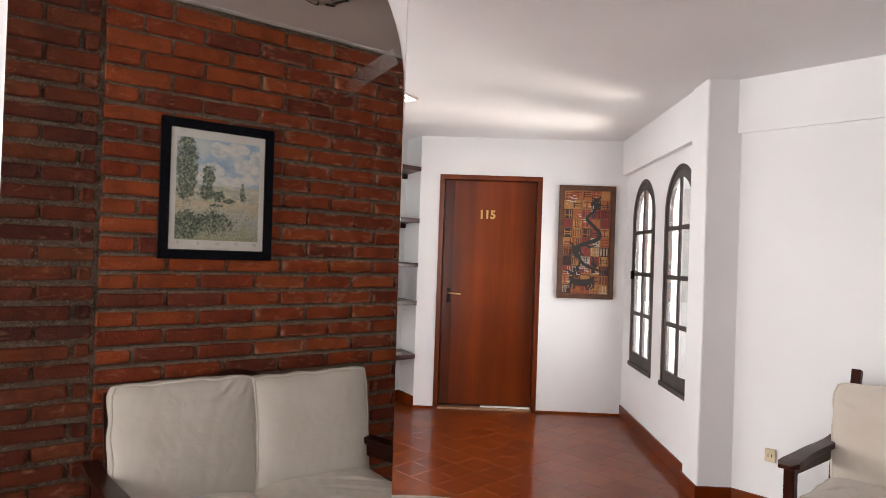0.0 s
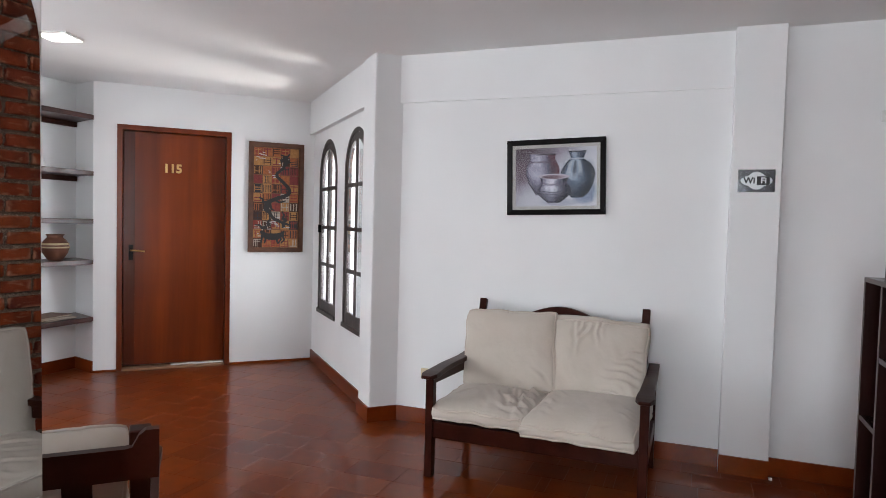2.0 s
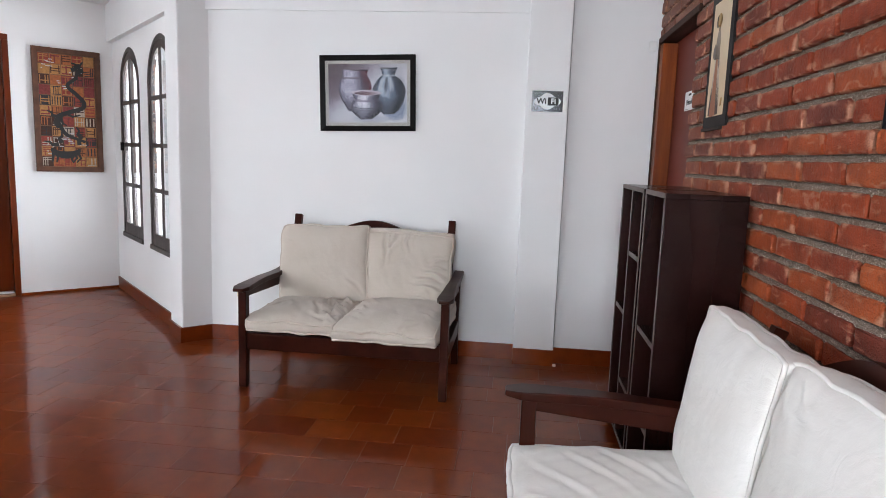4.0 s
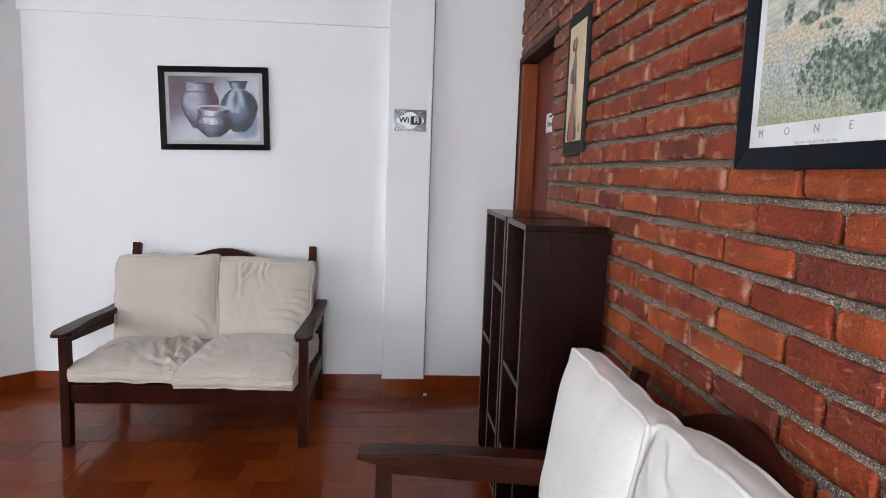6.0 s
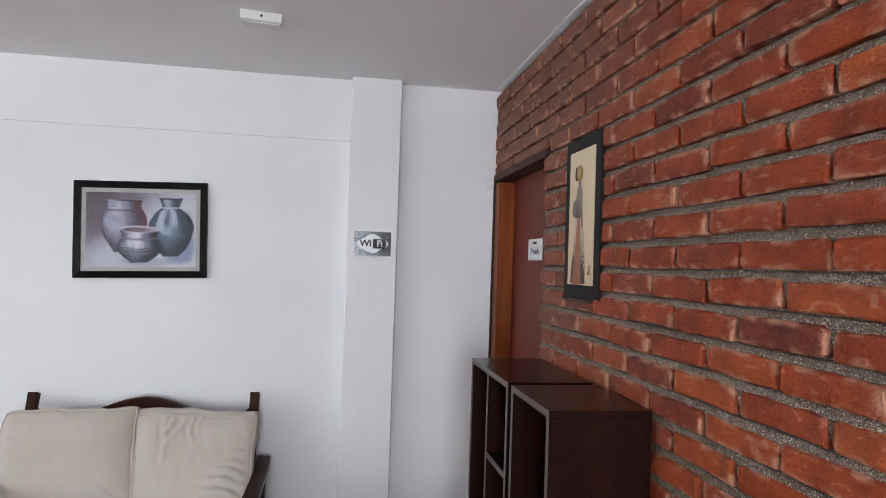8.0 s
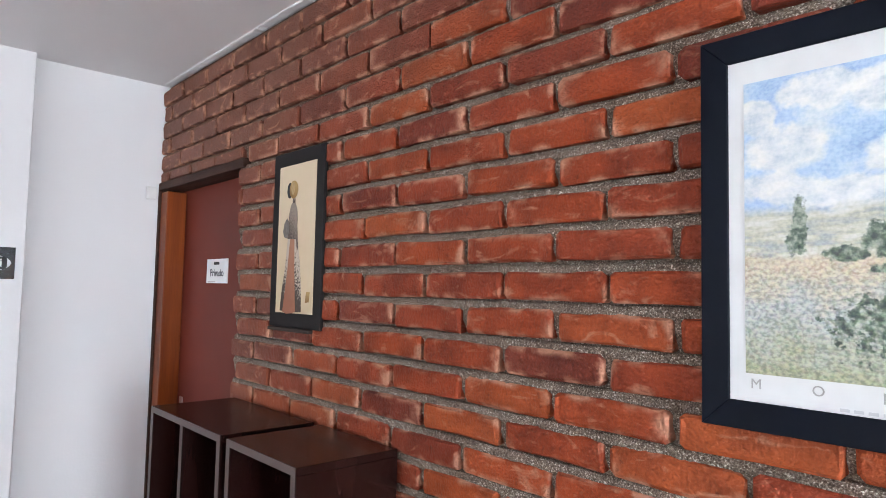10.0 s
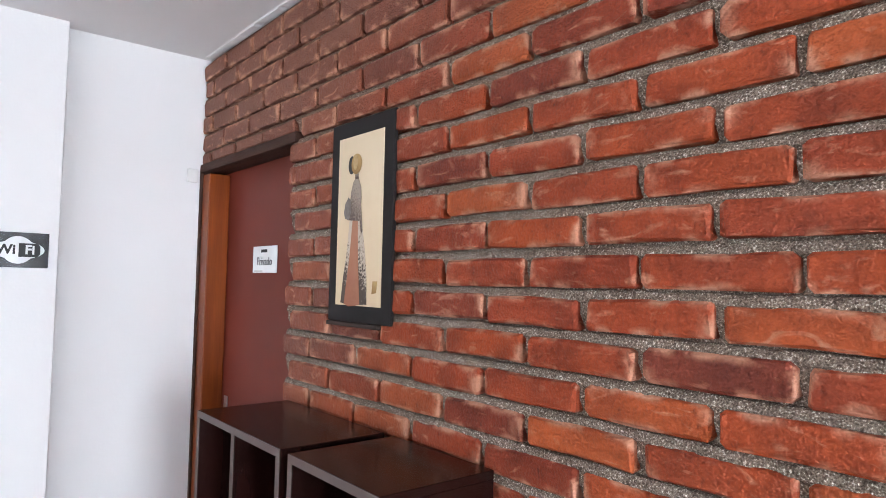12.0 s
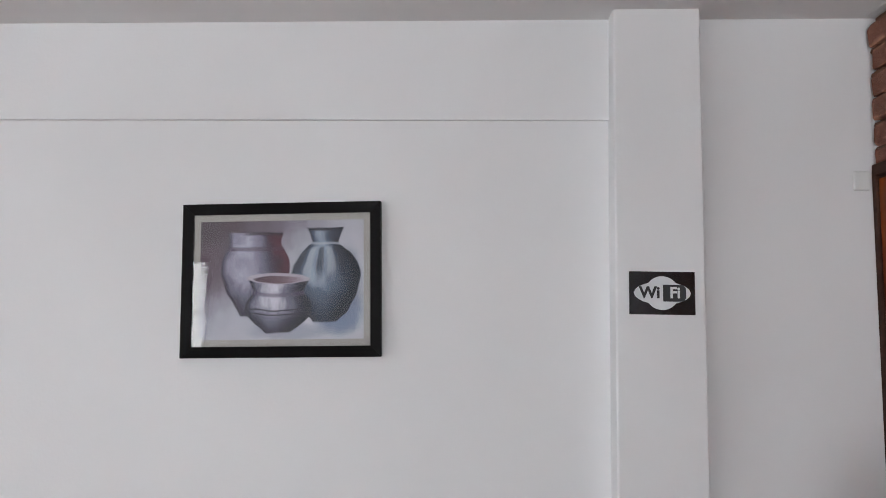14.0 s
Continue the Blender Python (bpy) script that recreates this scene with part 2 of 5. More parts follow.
GREYMAT = plain("grey_linen_mat", (0.36, 0.34, 0.31), 0.8, 0, 0.12, 60)
INK = plain("black_ink", (0.012, 0.012, 0.013), 0.6)
GREYINK = plain("grey_ink", (0.42, 0.42, 0.4), 0.6)
PLASTIC = plain("white_plastic", (0.78, 0.78, 0.76), 0.4)


def fabric(name, colour):
    m, n, l, b = make(name, 0.85)
    b.inputs["Sheen Weight"].default_value = 0.2
    big = noise_of(n, l, 6, 4)
    fine = noise_of(n, l, 420, 2)
    wr = noise_of(n, l, 5.5, 2)
    wr.inputs["Distortion"].default_value = 0.6
    r = ramp(n, l, big.outputs["Fac"], [(0.3, tuple(c * k for c, k in zip(colour, (0.93, 0.92, 0.9)))), (0.62, colour)])
    l.new(r.outputs[0], b.inputs["Base Color"])
    add = n.new("ShaderNodeMath")
    add.operation = "MULTIPLY_ADD"
    l.new(fine.outputs["Fac"], add.inputs[0])
    add.inputs[1].default_value = 0.03
    l.new(wr.outputs["Fac"], add.inputs[2])
    crush = noise_of(n, l, 17, 3)
    crush.inputs["Distortion"].default_value = 1.8
    both = n.new("ShaderNodeMath")
    both.operation = "MULTIPLY_ADD"
    l.new(crush.outputs["Fac"], both.inputs[0])
    both.inputs[1].default_value = 0.22
    l.new(add.outputs[0], both.inputs[2])
    bump(n, l, b, both.outputs[0], 0.32, 0.02)
    return m


CREAM = fabric("cream_canvas", (0.51, 0.455, 0.395))
# paler than the cream: window light on the brick-side sofa is in the colour
LITCANVAS = fabric("lit_canvas", (0.74, 0.72, 0.69))
PIPING = plain("cream_piping", (0.55, 0.48, 0.41), 0.8)


def mirror_material():
    m, n, l, b = make("mirror_silver", 0.015, 1.0)
    b.inputs["Base Color"].default_value = (0.4, 0.365, 0.335, 1)
    return m


def glass_material(name="window_glass", tint=(0.95, 0.97, 0.97), rough=0.02):
    m, n, l, b = make(name, rough)
    b.inputs["Base Color"].default_value = rgb(tint)
    b.inputs["Transmission Weight"].default_value = 1.0
    b.inputs["IOR"].default_value = 1.45
    return m


def glow(name, colour, power):
    m, n, l, b = make(name, 0.5)
    b.inputs["Base Color"].default_value = rgb(colour)
    b.inputs["Emission Color"].default_value = rgb(colour)
    b.inputs["Emission Strength"].default_value = power
    return m


MIRROR = mirror_material()
GLASS = glass_material()
LED = glow("led_diffuser", (1.0, 0.97, 0.92), 9.0)
OUTSIDE = glow("bright_overcast_distance", (0.97, 0.98, 1.0), 2.2)


# ---- mesh helpers ----
def empty(name, m=None, **tags):
    ob = new(name)
    ob.empty_display_size = 0.1
    if m is not None:
        ob.matrix_world = m
    return tagged(ob, **tags)


def part(name, bm, material, parent=None, label="", smooth=False):
    me = bpy.data.meshes.new(name)
    bm.normal_update()
    bm.to_mesh(me)
    bm.free()
    for k in material if isinstance(material, (list, tuple)) else [material]:
        me.materials.append(k)
    if smooth:
        for p in me.polygons:
            p.use_smooth = True
    ob = new(name, me)
    ob.parent = parent
    return tagged(ob, label) if label else ob


def box(lo, hi, bevel=0.0, segs=2, bm=None):
    own = bm is None
    k = bmesh.new()
    bmesh.ops.create_cube(k, size=1.0)
    lo, hi = Vector(lo), Vector(hi)
    for v in k.verts:
        v.co = Vector((lo[i] + (v.co[i] + 0.5) * (hi[i] - lo[i]) for i in range(3)))
    if bevel:
        bmesh.ops.bevel(k, geom=k.edges[:], offset=bevel, segments=segs, affect="EDGES", profile=0.5)
    if own:
        return k
    tmp = bpy.data.meshes.new("tmp")
    k.to_mesh(tmp)
    k.free()
    bm.from_mesh(tmp)
    bpy.data.meshes.remove(tmp)
    return bm


def prism(outline, z0, z1, bevel=0.0):
    """An upright block over a plan outline, counter-clockwise."""
    bm = bmesh.new()
    low = [bm.verts.new((p[0], p[1], z0)) for p in outline]
    top = [bm.verts.new((p[0], p[1], z1)) for p in outline]
    n = len(outline)
    bm.faces.new(low[::-1])
    bm.faces.new(top)
    for i in range(n):
        bm.faces.new((low[i], low[(i + 1) % n], top[(i + 1) % n], top[i]))
    bmesh.ops.recalc_face_normals(bm, faces=bm.faces)
    if bevel:
        up = [e for e in bm.edges if abs(e.verts[0].co.z - e.verts[1].co.z) > 0.05]
        bmesh.ops.bevel(bm, geom=up, offset=bevel, segments=3, affect="EDGES", profile=0.5)
    return bm


def slab(outline, depth, bevel=0.0):
    """A flat shape in x and z, front at y = 0, going back to y = depth."""
    bm = bmesh.new()
    a = [bm.verts.new((x, 0, z)) for x, z in outline]
    b = [bm.verts.new((x, depth, z)) for x, z in outline]
    n = len(outline)
    fronts = [bm.faces.new(a)]
    bm.faces.new(b[::-1])
    for i in range(n):
        bm.faces.new((a[i], b[i], b[(i + 1) % n], a[(i + 1) % n]))
    bmesh.ops.recalc_face_normals(bm, faces=bm.faces)
    if bevel:
        bmesh.ops.bevel(bm, geom=bm.edges[:], offset=bevel, segments=2, affect="EDGES", profile=0.5)
    return bm


def lathe(profile, steps=28):
    bm = bmesh.new()
    rings = []
    for r, z in profile:
        rings.append([bm.verts.new((r * math.cos(2 * math.pi * k / steps), r * math.sin(2 * math.pi * k / steps), z)) for k in range(steps)])
    for a, b in zip(rings, rings[1:]):
        for k in range(steps):
            bm.faces.new((a[k], a[(k + 1) % steps], b[(k + 1) % steps], b[k]))
    bm.faces.new(rings[0][::-1])
    bm.faces.new(rings[-1])
    return bm


def tube(points, radius, closed=False, sides=6):
    bm = bmesh.new()
    n = len(points)
    rings = []
    for i, p in enumerate(points):
        a = points[(i - 1) % n] if closed or i else points[i]
        b = points[(i + 1) % n] if closed or i < n - 1 else points[i]
        d = (Vector(b) - Vector(a)).normalized()
        side = d.cross(Vector((0, 0, 1)))
        if side.length < 0.05:
            side = d.cross(Vector((0, 1, 0)))
        side.normalize()
        up = side.cross(d)
        rings.append([bm.verts.new(Vector(p) + radius * (math.cos(2 * math.pi * k / sides) * side + math.sin(2 * math.pi * k / sides) * up)) for k in range(sides)])
    for i in range(n if closed else n - 1):
        a, b = rings[i], rings[(i + 1) % n]
        for k in range(sides):
            bm.faces.new((a[k], a[(k + 1) % sides], b[(k + 1) % sides], b[k]))
    if not closed:
        bm.faces.new(rings[0][::-1])
        bm.faces.new(rings[-1])
    bmesh.ops.recalc_face_normals(bm, faces=bm.faces)
    return bm


def structure(name, bm, material, label, category, parent=None):
    ob = part(name, bm, material, parent)
    return tagged(ob, label, category, kind="structure")


def opened(name, bm, holes, material, label, category="wall"):
    """A wall with openings cut through it."""
    ob = structure(name, bm, material, label, category)
    for h in holes:
        cutter = part("cutter", h, material)
        mod = ob.modifiers.new("opening", "BOOLEAN")
        mod.operation, mod.object, mod.solver = "DIFFERENCE", cutter, "EXACT"
        bpy.context.view_layer.update()
        me = bpy.data.meshes.new_from_object(ob.evaluated_get(bpy.context.evaluated_depsgraph_get()))
        ob.modifiers.clear()
        old = ob.data
        ob.data = me
        bpy.data.meshes.remove(old)
        bpy.data.objects.remove(cutter)
    return ob


# ---- the large structure ----
CZ = 2.393
XW, YN, YB = -1.8, 4.48, -1.30
XJ, XP = 3.85, 3.77
DV, WS = 5.71, 1.584

structure("ground_slab", box((XW - 0.3, -1.9, -0.3), (5.5, 6.2, -0.0012)), GROUT, "pale grout bed under the terracotta floor tiles", "floor")
structure("ceiling", box((XW - 0.3, -1.7, CZ), (6.2, 6.2, CZ + 0.2)), CEIL, "smooth white painted plaster ceiling", "ceiling")
structure("wall_east", prism([(XJ, -0.79), (XJ + 0.3, -0.79), (XJ + 0.3, 1.9), (XJ, 1.42)], 0, CZ), WHITE, "white painted plaster wall behind the sofa", "wall")
structure("wall_east_end", box((3.84, -1.6, 0), (4.15, -0.79, CZ)), WHITE, "white painted wall beside the private door", "wall")
structure("pilaster", prism([(XP, -0.802), (XJ + 0.1, -0.802), (XJ + 0.1, -0.557), (XP, -0.557)], 0, CZ, 0.006), WHITE, "white painted square pilaster on the wall", "pilaster")
structure("beam_east", box((XJ - 0.014, -0.557, 2.088), (XJ + 0.1, 1.43, CZ)), WHITE, "shallow white painted beam above the picture", "beam")
col = [sv(1.528, 3.723), sv(1.80, 3.723), sv(1.80, 3.968), sv(1.528, 3.968)]
structure("column", prism([(p.x, p.y) for p in col], 0, CZ, 0.012), WHITE, "white painted corner column with softened edges", "column")


def arch(w, z0, spring, n=14):
    r = w / 2
    return [(-r, z0), (r, z0), (r, spring)] + [(r * math.cos(math.pi * k / n), spring + r * math.sin(math.pi * k / n)) for k in range(1, n)] + [(-r, spring)]


# bay windows: arched, in the turned wall; local x runs along v towards the hall
BAY = Matrix(((-1 / R2, 1 / R2, 0, 0), (-1 / R2, -1 / R2, 0, 0), (0, 0, 1, 0), (0, 0, 0, 1)))


def bay(v, s=WS):
    """A pose on the window wall: x towards the hall, y outwards, z up."""
    p = sv(s, v)
    m = BAY.copy()
    m.translation = (p.x, p.y, 0)
    return m


WIN_W, WIN_Z0, WIN_TOP = 0.63, 0.488, 2.0
WIN_V = (5.165, 4.315)
holes = []
for v in WIN_V:
    h = slab(arch(WIN_W, WIN_Z0, WIN_TOP - WIN_W / 2), 0.5)
    bmesh.ops.transform(h, matrix=bay(v) @ pose(0, -0.1, 0), verts=h.verts)
    holes.append(h)
wall = [sv(WS, 3.968), sv(WS + 0.15, 3.968), sv(WS + 0.15, 5.95), sv(WS, 5.95)]
opened("wall_bay_windows", prism([(p.x, p.y) for p in wall], 0, CZ), holes, WHITE, "white painted wall with two arched windows")
beam = [sv(1.54, 3.968), sv(WS + 0.02, 3.968), sv(WS + 0.02, DV), sv(1.54, DV)]
structure("beam_bay", prism([(p.x, p.y) for p in beam], 2.092, CZ - 0.001), WHITE, "white painted beam above the arched windows", "beam")

yard = [sv(4.9, -1.0), sv(5.0, -1.0), sv(5.0, 11.0), sv(4.9, 11.0)]
structure("backdrop", prism([(p.x, p.y) for p in yard], -1.5, 3.6), OUTSIDE, "bright hazy daylight distance outside the arched windows", "backdrop")

# door wall
DS0, DS1, DTOP = -0.053, 0.849, 2.06
DOORM = Matrix(((1 / R2, 1 / R2, 0, DV / R2), (-1 / R2, 1 / R2, 0, DV / R2), (0, 0, 1, 0), (0, 0, 0, 1)))
wall = [sv(-0.225, DV), sv(WS + 0.2, DV), sv(WS + 0.2, DV + 0.2), sv(-0.1, DV + 0.2)]
hole = box((DS0 + 0.001, -0.1, -0.1), (DS1 - 0.001, 0.5, DTOP - 0.001))
bmesh.ops.transform(hole, matrix=DOORM, verts=hole.verts)
opened("wall_door", prism([(p.x, p.y) for p in wall], 0, CZ), [hole], WHITE, "white painted wall with a numbered door")
corner = sv(-0.225, DV)
structure("wall_alcove_return", prism([(corner.x, corner.y + 0.001), (4.2, 4.3), (4.2, 4.75), (3.95, 4.75), (3.95, YN)], 0, CZ), WHITE, "white painted return wall of the shelf alcove", "wall")
NW = (0.2, 2.2, 0.7, 2.1)
opened("wall_north", box((XW - 0.2, YN, 0), (3.95, YN + 0.2, CZ)), [box((NW[0], YN - 0.1, NW[2]), (NW[1], YN + 0.4, NW[3]))], WHITE, "white painted wall behind the alcove shelves")
# second opening is unseen, put in to brighten the brick side of the hall
WWN = [(2.97, 4.3), (-0.85, 0.25)]
opened("wall_west", box((XW - 0.2, -1.6, 0), (XW, YN, CZ)), [box((XW - 0.4, a, 0.6), (XW + 0.1, b, 2.1)) for a, b in WWN], WHITE, "white painted wall out of view, with two windows for daylight")

# brick wall base with the private door's opening
PX0, PX1, PTOP = 3.045, 3.84, 1.945
opened("wall_brick", box((XW, YB - 0.2, 0), (3.84, YB - 0.029, CZ)), [box((PX0, YB - 0.5, -0.1), (PX1 + 0.2, YB + 0.1, PTOP))], MORTAR, "exposed red brick wall with wide sandy mortar joints")
structure("wall_behind_door", box((PX0 - 0.2, YB - 0.35, 0), (4.0, YB - 0.21, CZ)), WHITE, "plain wall closing the doorway", "wall")

# pier that carries the mirror
PIER = pose(0.762, 0.636, 0, 0, 0, -2.7)
pier = box((-0.95, 0.012, 0), (0.006, 0.16, CZ), 0.004)
bmesh.ops.transform(pier, matrix=PIER, verts=pier.verts)
structure("wall_pier", pier, WHITE, "white painted pier carrying the arched mirror", "wall")

# skirting of terracotta tiles
def skirting(a, b, h=0.098, t=0.012):
    a, b = Vector(a), Vector(b)
    d = (b - a).normalized()
    nrm = Vector((d.y, -d.x, 0)) * t
    bm = prism([(a.x, a.y), (a.x + nrm.x, a.y + nrm.y), (b.x + nrm.x, b.y + nrm.y), (b.x, b.y)], 0.0, h)
    return structure("baseboard", bm, SKIRT, "glazed terracotta tile skirting along the white wall", "baseboard")


def run(points, h=0.098):
    for a, b in zip(points, points[1:]):
        skirting((*a[:2], 0), (*b[:2], 0), h)


run([(3.84, -1.30), (3.84, -0.802)][::-1])
run([(XP, -0.557), (XP, -0.802)])
run([(XJ, 1.415), (XJ, -0.557)])
run([sv(1.528, 3.723), (XJ, 1.415)])
run([sv(1.528, 3.968), sv(1.528, 3.711)])
run([sv(WS, DV), sv(WS, 3.968)])
run([sv(DS1, DV), sv(WS, DV)], 0.018)
run([sv(-0.225, DV), sv(DS0, DV)], 0.018)
run([(3.95, YN), (corner.x, corner.y)])
run([(0.0, YN), (3.95, YN)])

# ---- doors and windows ----
def ring(outer, inner, y0, y1):
    """A flat frame between two outlines with the same count of points."""
    bm = bmesh.new()
    n = len(outer)
    rows = [[bm.verts.new((x, y, z)) for x, z in line] for line, y in ((outer, y0), (inner, y0), (inner, y1), (outer, y1))]
    for a, b in zip(rows, rows[1:] + rows[:1]):
        for i in range(n):
            bm.faces.new((a[i], a[(i + 1) % n], b[(i + 1) % n], b[i]))
    bmesh.ops.recalc_face_normals(bm, faces=bm.faces)
    return bm


def arched_window(name, v):
    m = bay(v)
    spring = WIN_TOP - WIN_W / 2
    top = empty(name, m, label="tall arched wooden casement window with eight panes", category="window", kind="structure")
    part("window_frame", ring(arch(WIN_W, WIN_Z0, spring), arch(WIN_W - 0.07, WIN_Z0 + 0.03, spring), 0.0, 0.045), WINWOOD, top)
    cw = WIN_W - 0.074
    part("casement", ring(arch(cw, WIN_Z0 + 0.032, spring), arch(cw - 0.1, WIN_Z0 + 0.12, spring), 0.003, 0.034), WINWOOD, top)
    r = (cw - 0.1) / 2
    z0, z1 = WIN_Z0 + 0.12, spring + r
    part("mullion", box((-0.024, 0.002, z0), (0.024, 0.034, z1), 0.003, 1), WINWOOD, top)
    cells = [z0 + (z1 - z0) * k for k in (0.0, 0.245, 0.49, 0.745)]
    for z in cells[1:]:
        part("muntin", box((-r, 0.004, z - 0.015), (r, 0.032, z + 0.015)), WINWOOD, top)
    for side in (-1, 1):
        for a, b in zip(cells, cells[1:]):
            pane = part("pane", box((min(0.01 * side, r * side), 0.008, a), (max(0.01 * side, r * side), 0.012, b)), GLASS, top)
            pane.visible_shadow = False
        pts = [(0.01 * side, cells[-1]), (r * side, cells[-1]), (r * side, spring)] + [(side * r * math.cos(math.pi * k / 20), spring + r * math.sin(math.pi * k / 20)) for k in range(1, 10)] + [(0.01 * side, z1 - 0.002)]
        bm = slab(pts if side > 0 else pts[::-1], 0.004)
        bmesh.ops.translate(bm, vec=(0, 0.008, 0), verts=bm.verts)
        pane = part("pane", bm, GLASS, top)
        pane.visible_shadow = False
    part("window_sill", box((-WIN_W / 2, -0.012, WIN_Z0 - 0.0), (WIN_W / 2, 0.09, WIN_Z0 + 0.035), 0.004), WINWOOD, top)
    side = -(r + 0.03)
    if v > 4.8:
        part("latch", box((side - 0.012, -0.02, 1.2), (side + 0.012, 0.012, 1.27), 0.004), BLACK, top, "black iron window latch")
    return top


arched_window("window_1", WIN_V[0])
arched_window("window_2", WIN_V[1])


def letters(txt, size, depth=0.002, bold=0.0):
    """A mesh of writing in x and z, facing -y, centred."""
    cu = bpy.data.curves.new("txt", "FONT")
    cu.body, cu.size, cu.extrude, cu.align_x, cu.align_y, cu.resolution_u = txt, size, depth / 2, "CENTER", "CENTER", 3
    cu.offset = bold
    ob = bpy.data.objects.new("txt", cu)
    scene.collection.objects.link(ob)
    bpy.context.view_layer.update()
    me = bpy.data.meshes.new_from_object(ob.evaluated_get(bpy.context.evaluated_depsgraph_get()))
    bpy.data.objects.remove(ob)
    bm = bmesh.new()
    bm.from_mesh(me)
    bpy.data.meshes.remove(me)
    bmesh.ops.rotate(bm, matrix=Matrix.Rotation(radians(90), 3, "X"), verts=bm.verts)
    return bm


def moved(bm, x=0, y=0, z=0):
    bmesh.ops.translate(bm, vec=(x, y, z), verts=bm.verts)
    return bm


def plane_window(name, m, w, h):
    top = empty(name, m, label="out-of-view white framed window with bright daylight outside", category="window", kind="structure")
    o, i = [(-w / 2, 0), (w / 2, 0), (w / 2, h), (-w / 2, h)], [(-w / 2 + 0.06, 0.06), (w / 2 - 0.06, 0.06), (w / 2 - 0.06, h - 0.06), (-w / 2 + 0.06, h - 0.06)]
    part("window_frame", ring(o, i, 0.02, 0.08), WINWOOD, top)
    for k in (-1, 1):
        part("mullion", box((k * w / 6 - 0.02, 0.03, 0.06), (k * w / 6 + 0.02, 0.07, h - 0.06)), WINWOOD, top)
    part("muntin", box((-w / 2 + 0.06, 0.035, h * 0.55), (w / 2 - 0.06, 0.065, h * 0.55 + 0.03)), WINWOOD, top)
    p = part("pane", box((-w / 2 + 0.06, 0.048, 0.06), (w / 2 - 0.06, 0.052, h - 0.06)), GLASS, top)
    p.visible_shadow = False
    return top


plane_window("window_3", pose((NW[0] + NW[1]) / 2, YN, NW[2]), NW[1] - NW[0], NW[3] - NW[2])
for k, (a, b) in enumerate(WWN):
    plane_window(f"window_{4 + k}", pose(XW, (a + b) / 2, 0.6, 0, 0, 90), b - a, 1.5)

# numbered door
door = empty("door_1", DOORM.copy(), label="closed varnished reddish wooden door with brass number 115", category="door", kind="structure")
fw = 0.042
part("jamb", box((DS0, -0.008, 0), (DS0 + fw, 0.12, DTOP - fw), 0.003), DOORWOOD, door)
part("jamb", box((DS1 - fw, -0.008, 0), (DS1, 0.12, DTOP - fw), 0.003), DOORWOOD, door)
part("head", box((DS0, -0.008, DTOP - fw), (DS1, 0.12, DTOP), 0.003), DOORWOOD, door)
leaf = part("leaf", box((DS0 + fw + 0.003, 0.05, 0.035), (DS1 - fw - 0.003, 0.09, DTOP - fw - 0.003), 0.002), DOORWOOD, door)
# darker upright strip on the leaf's lock side
part("lock_side_strip", box((DS0 + fw + 0.004, 0.0475, 0.036), (DS0 + fw + 0.092, 0.0498, DTOP - fw - 0.004), 0.001, 1), STRIPWOOD, leaf, "darker strip on the lock side of the door")
part("threshold", box((DS0 + fw, -0.02, 0.0), (DS1 - fw, 0.11, 0.016), 0.003), plain("pale_threshold_wood", (0.3, 0.16, 0.09), 0.5), door)
# white strip in place of the light showing under the door
part("gap_light_strip", box((DS0 + 0.42, 0.036, 0.017), (DS1 - fw - 0.004, 0.049, 0.03)), plain("gap_light_white", (0.88, 0.88, 0.88), 0.35), leaf, "white strip standing for light under the door")
part("door_number", moved(letters("115", 0.1, 0.006, 0.004), 0.373, 0.046, 1.715), BRASS, leaf, "brass numerals")
plate = part("lock_plate", box((0.035, 0.044, 0.93), (0.068, 0.05, 1.06), 0.004), BLACK, leaf)
part("door_handle", tube([(0.052, 0.046, 1.015), (0.052, 0.0, 1.015), (0.075, -0.006, 1.015), (0.16, -0.006, 1.008)], 0.008), BRASS, plate, "brass lever handle", True)
structure("wall_behind_number_door", moved(box((DS0 - 0.05, 0.205, 0), (DS1 + 0.05, 0.3, 2.2)), 0, 0, 0), WHITE, "plain wall closing the room beyond the door", "wall").matrix_world = DOORM

# private door
pd = empty("door_2", pose(0, 0, 0), label="closed brown-red painted door with a small white sign", category="door", kind="structure")
part("leaf", box((PX0 + 0.004, YB - 0.13, 0.01), (PX1 - 0.02, YB - 0.088, PTOP - 0.004), 0.002), REDPAINT, pd)
part("jamb", box((3.745, YB - 0.087, 0), (3.822, YB - 0.004, PTOP - 0.03), 0.004), JAMB, pd, "orange varnished pine jamb")
part("architrave", box((3.822, YB - 0.1, 0), (3.839, YB + 0.004, PTOP - 0.002), 0.003), LINTEL, pd)
part("lintel", box((3.0, YB - 0.088, PTOP - 0.022), (3.8385, YB + 0.004, PTOP + 0.012), 0.004), LINTEL, pd, "weathered grey-brown wooden lintel")
hp = part("lock_plate", box((3.69, YB - 0.089, 0.9), (3.725, YB - 0.084, 1.04), 0.003), STEEL, pd)
part("door_handle", tube([(3.708, YB - 0.086, 0.975), (3.708, YB - 0.04, 0.975), (3.69, YB - 0.034, 0.975), (3.6, YB - 0.034, 0.97)], 0.009), STEEL, hp, "steel lever handle", True)

sign = empty("door_sign", pose(3.39, YB - 0.087, 1.571, 0, 0, 180), label="small white paper sign with grey writing on the door", category="sign")
part("plate", box((-0.1, -0.002, -0.048), (0.1, 0.0, 0.048)), MAT, sign)
part("writing", moved(letters("Privado", 0.042, 0.001), 0, -0.003, -0.008), plain("faded_ink", (0.1, 0.1, 0.11), 0.6), sign)
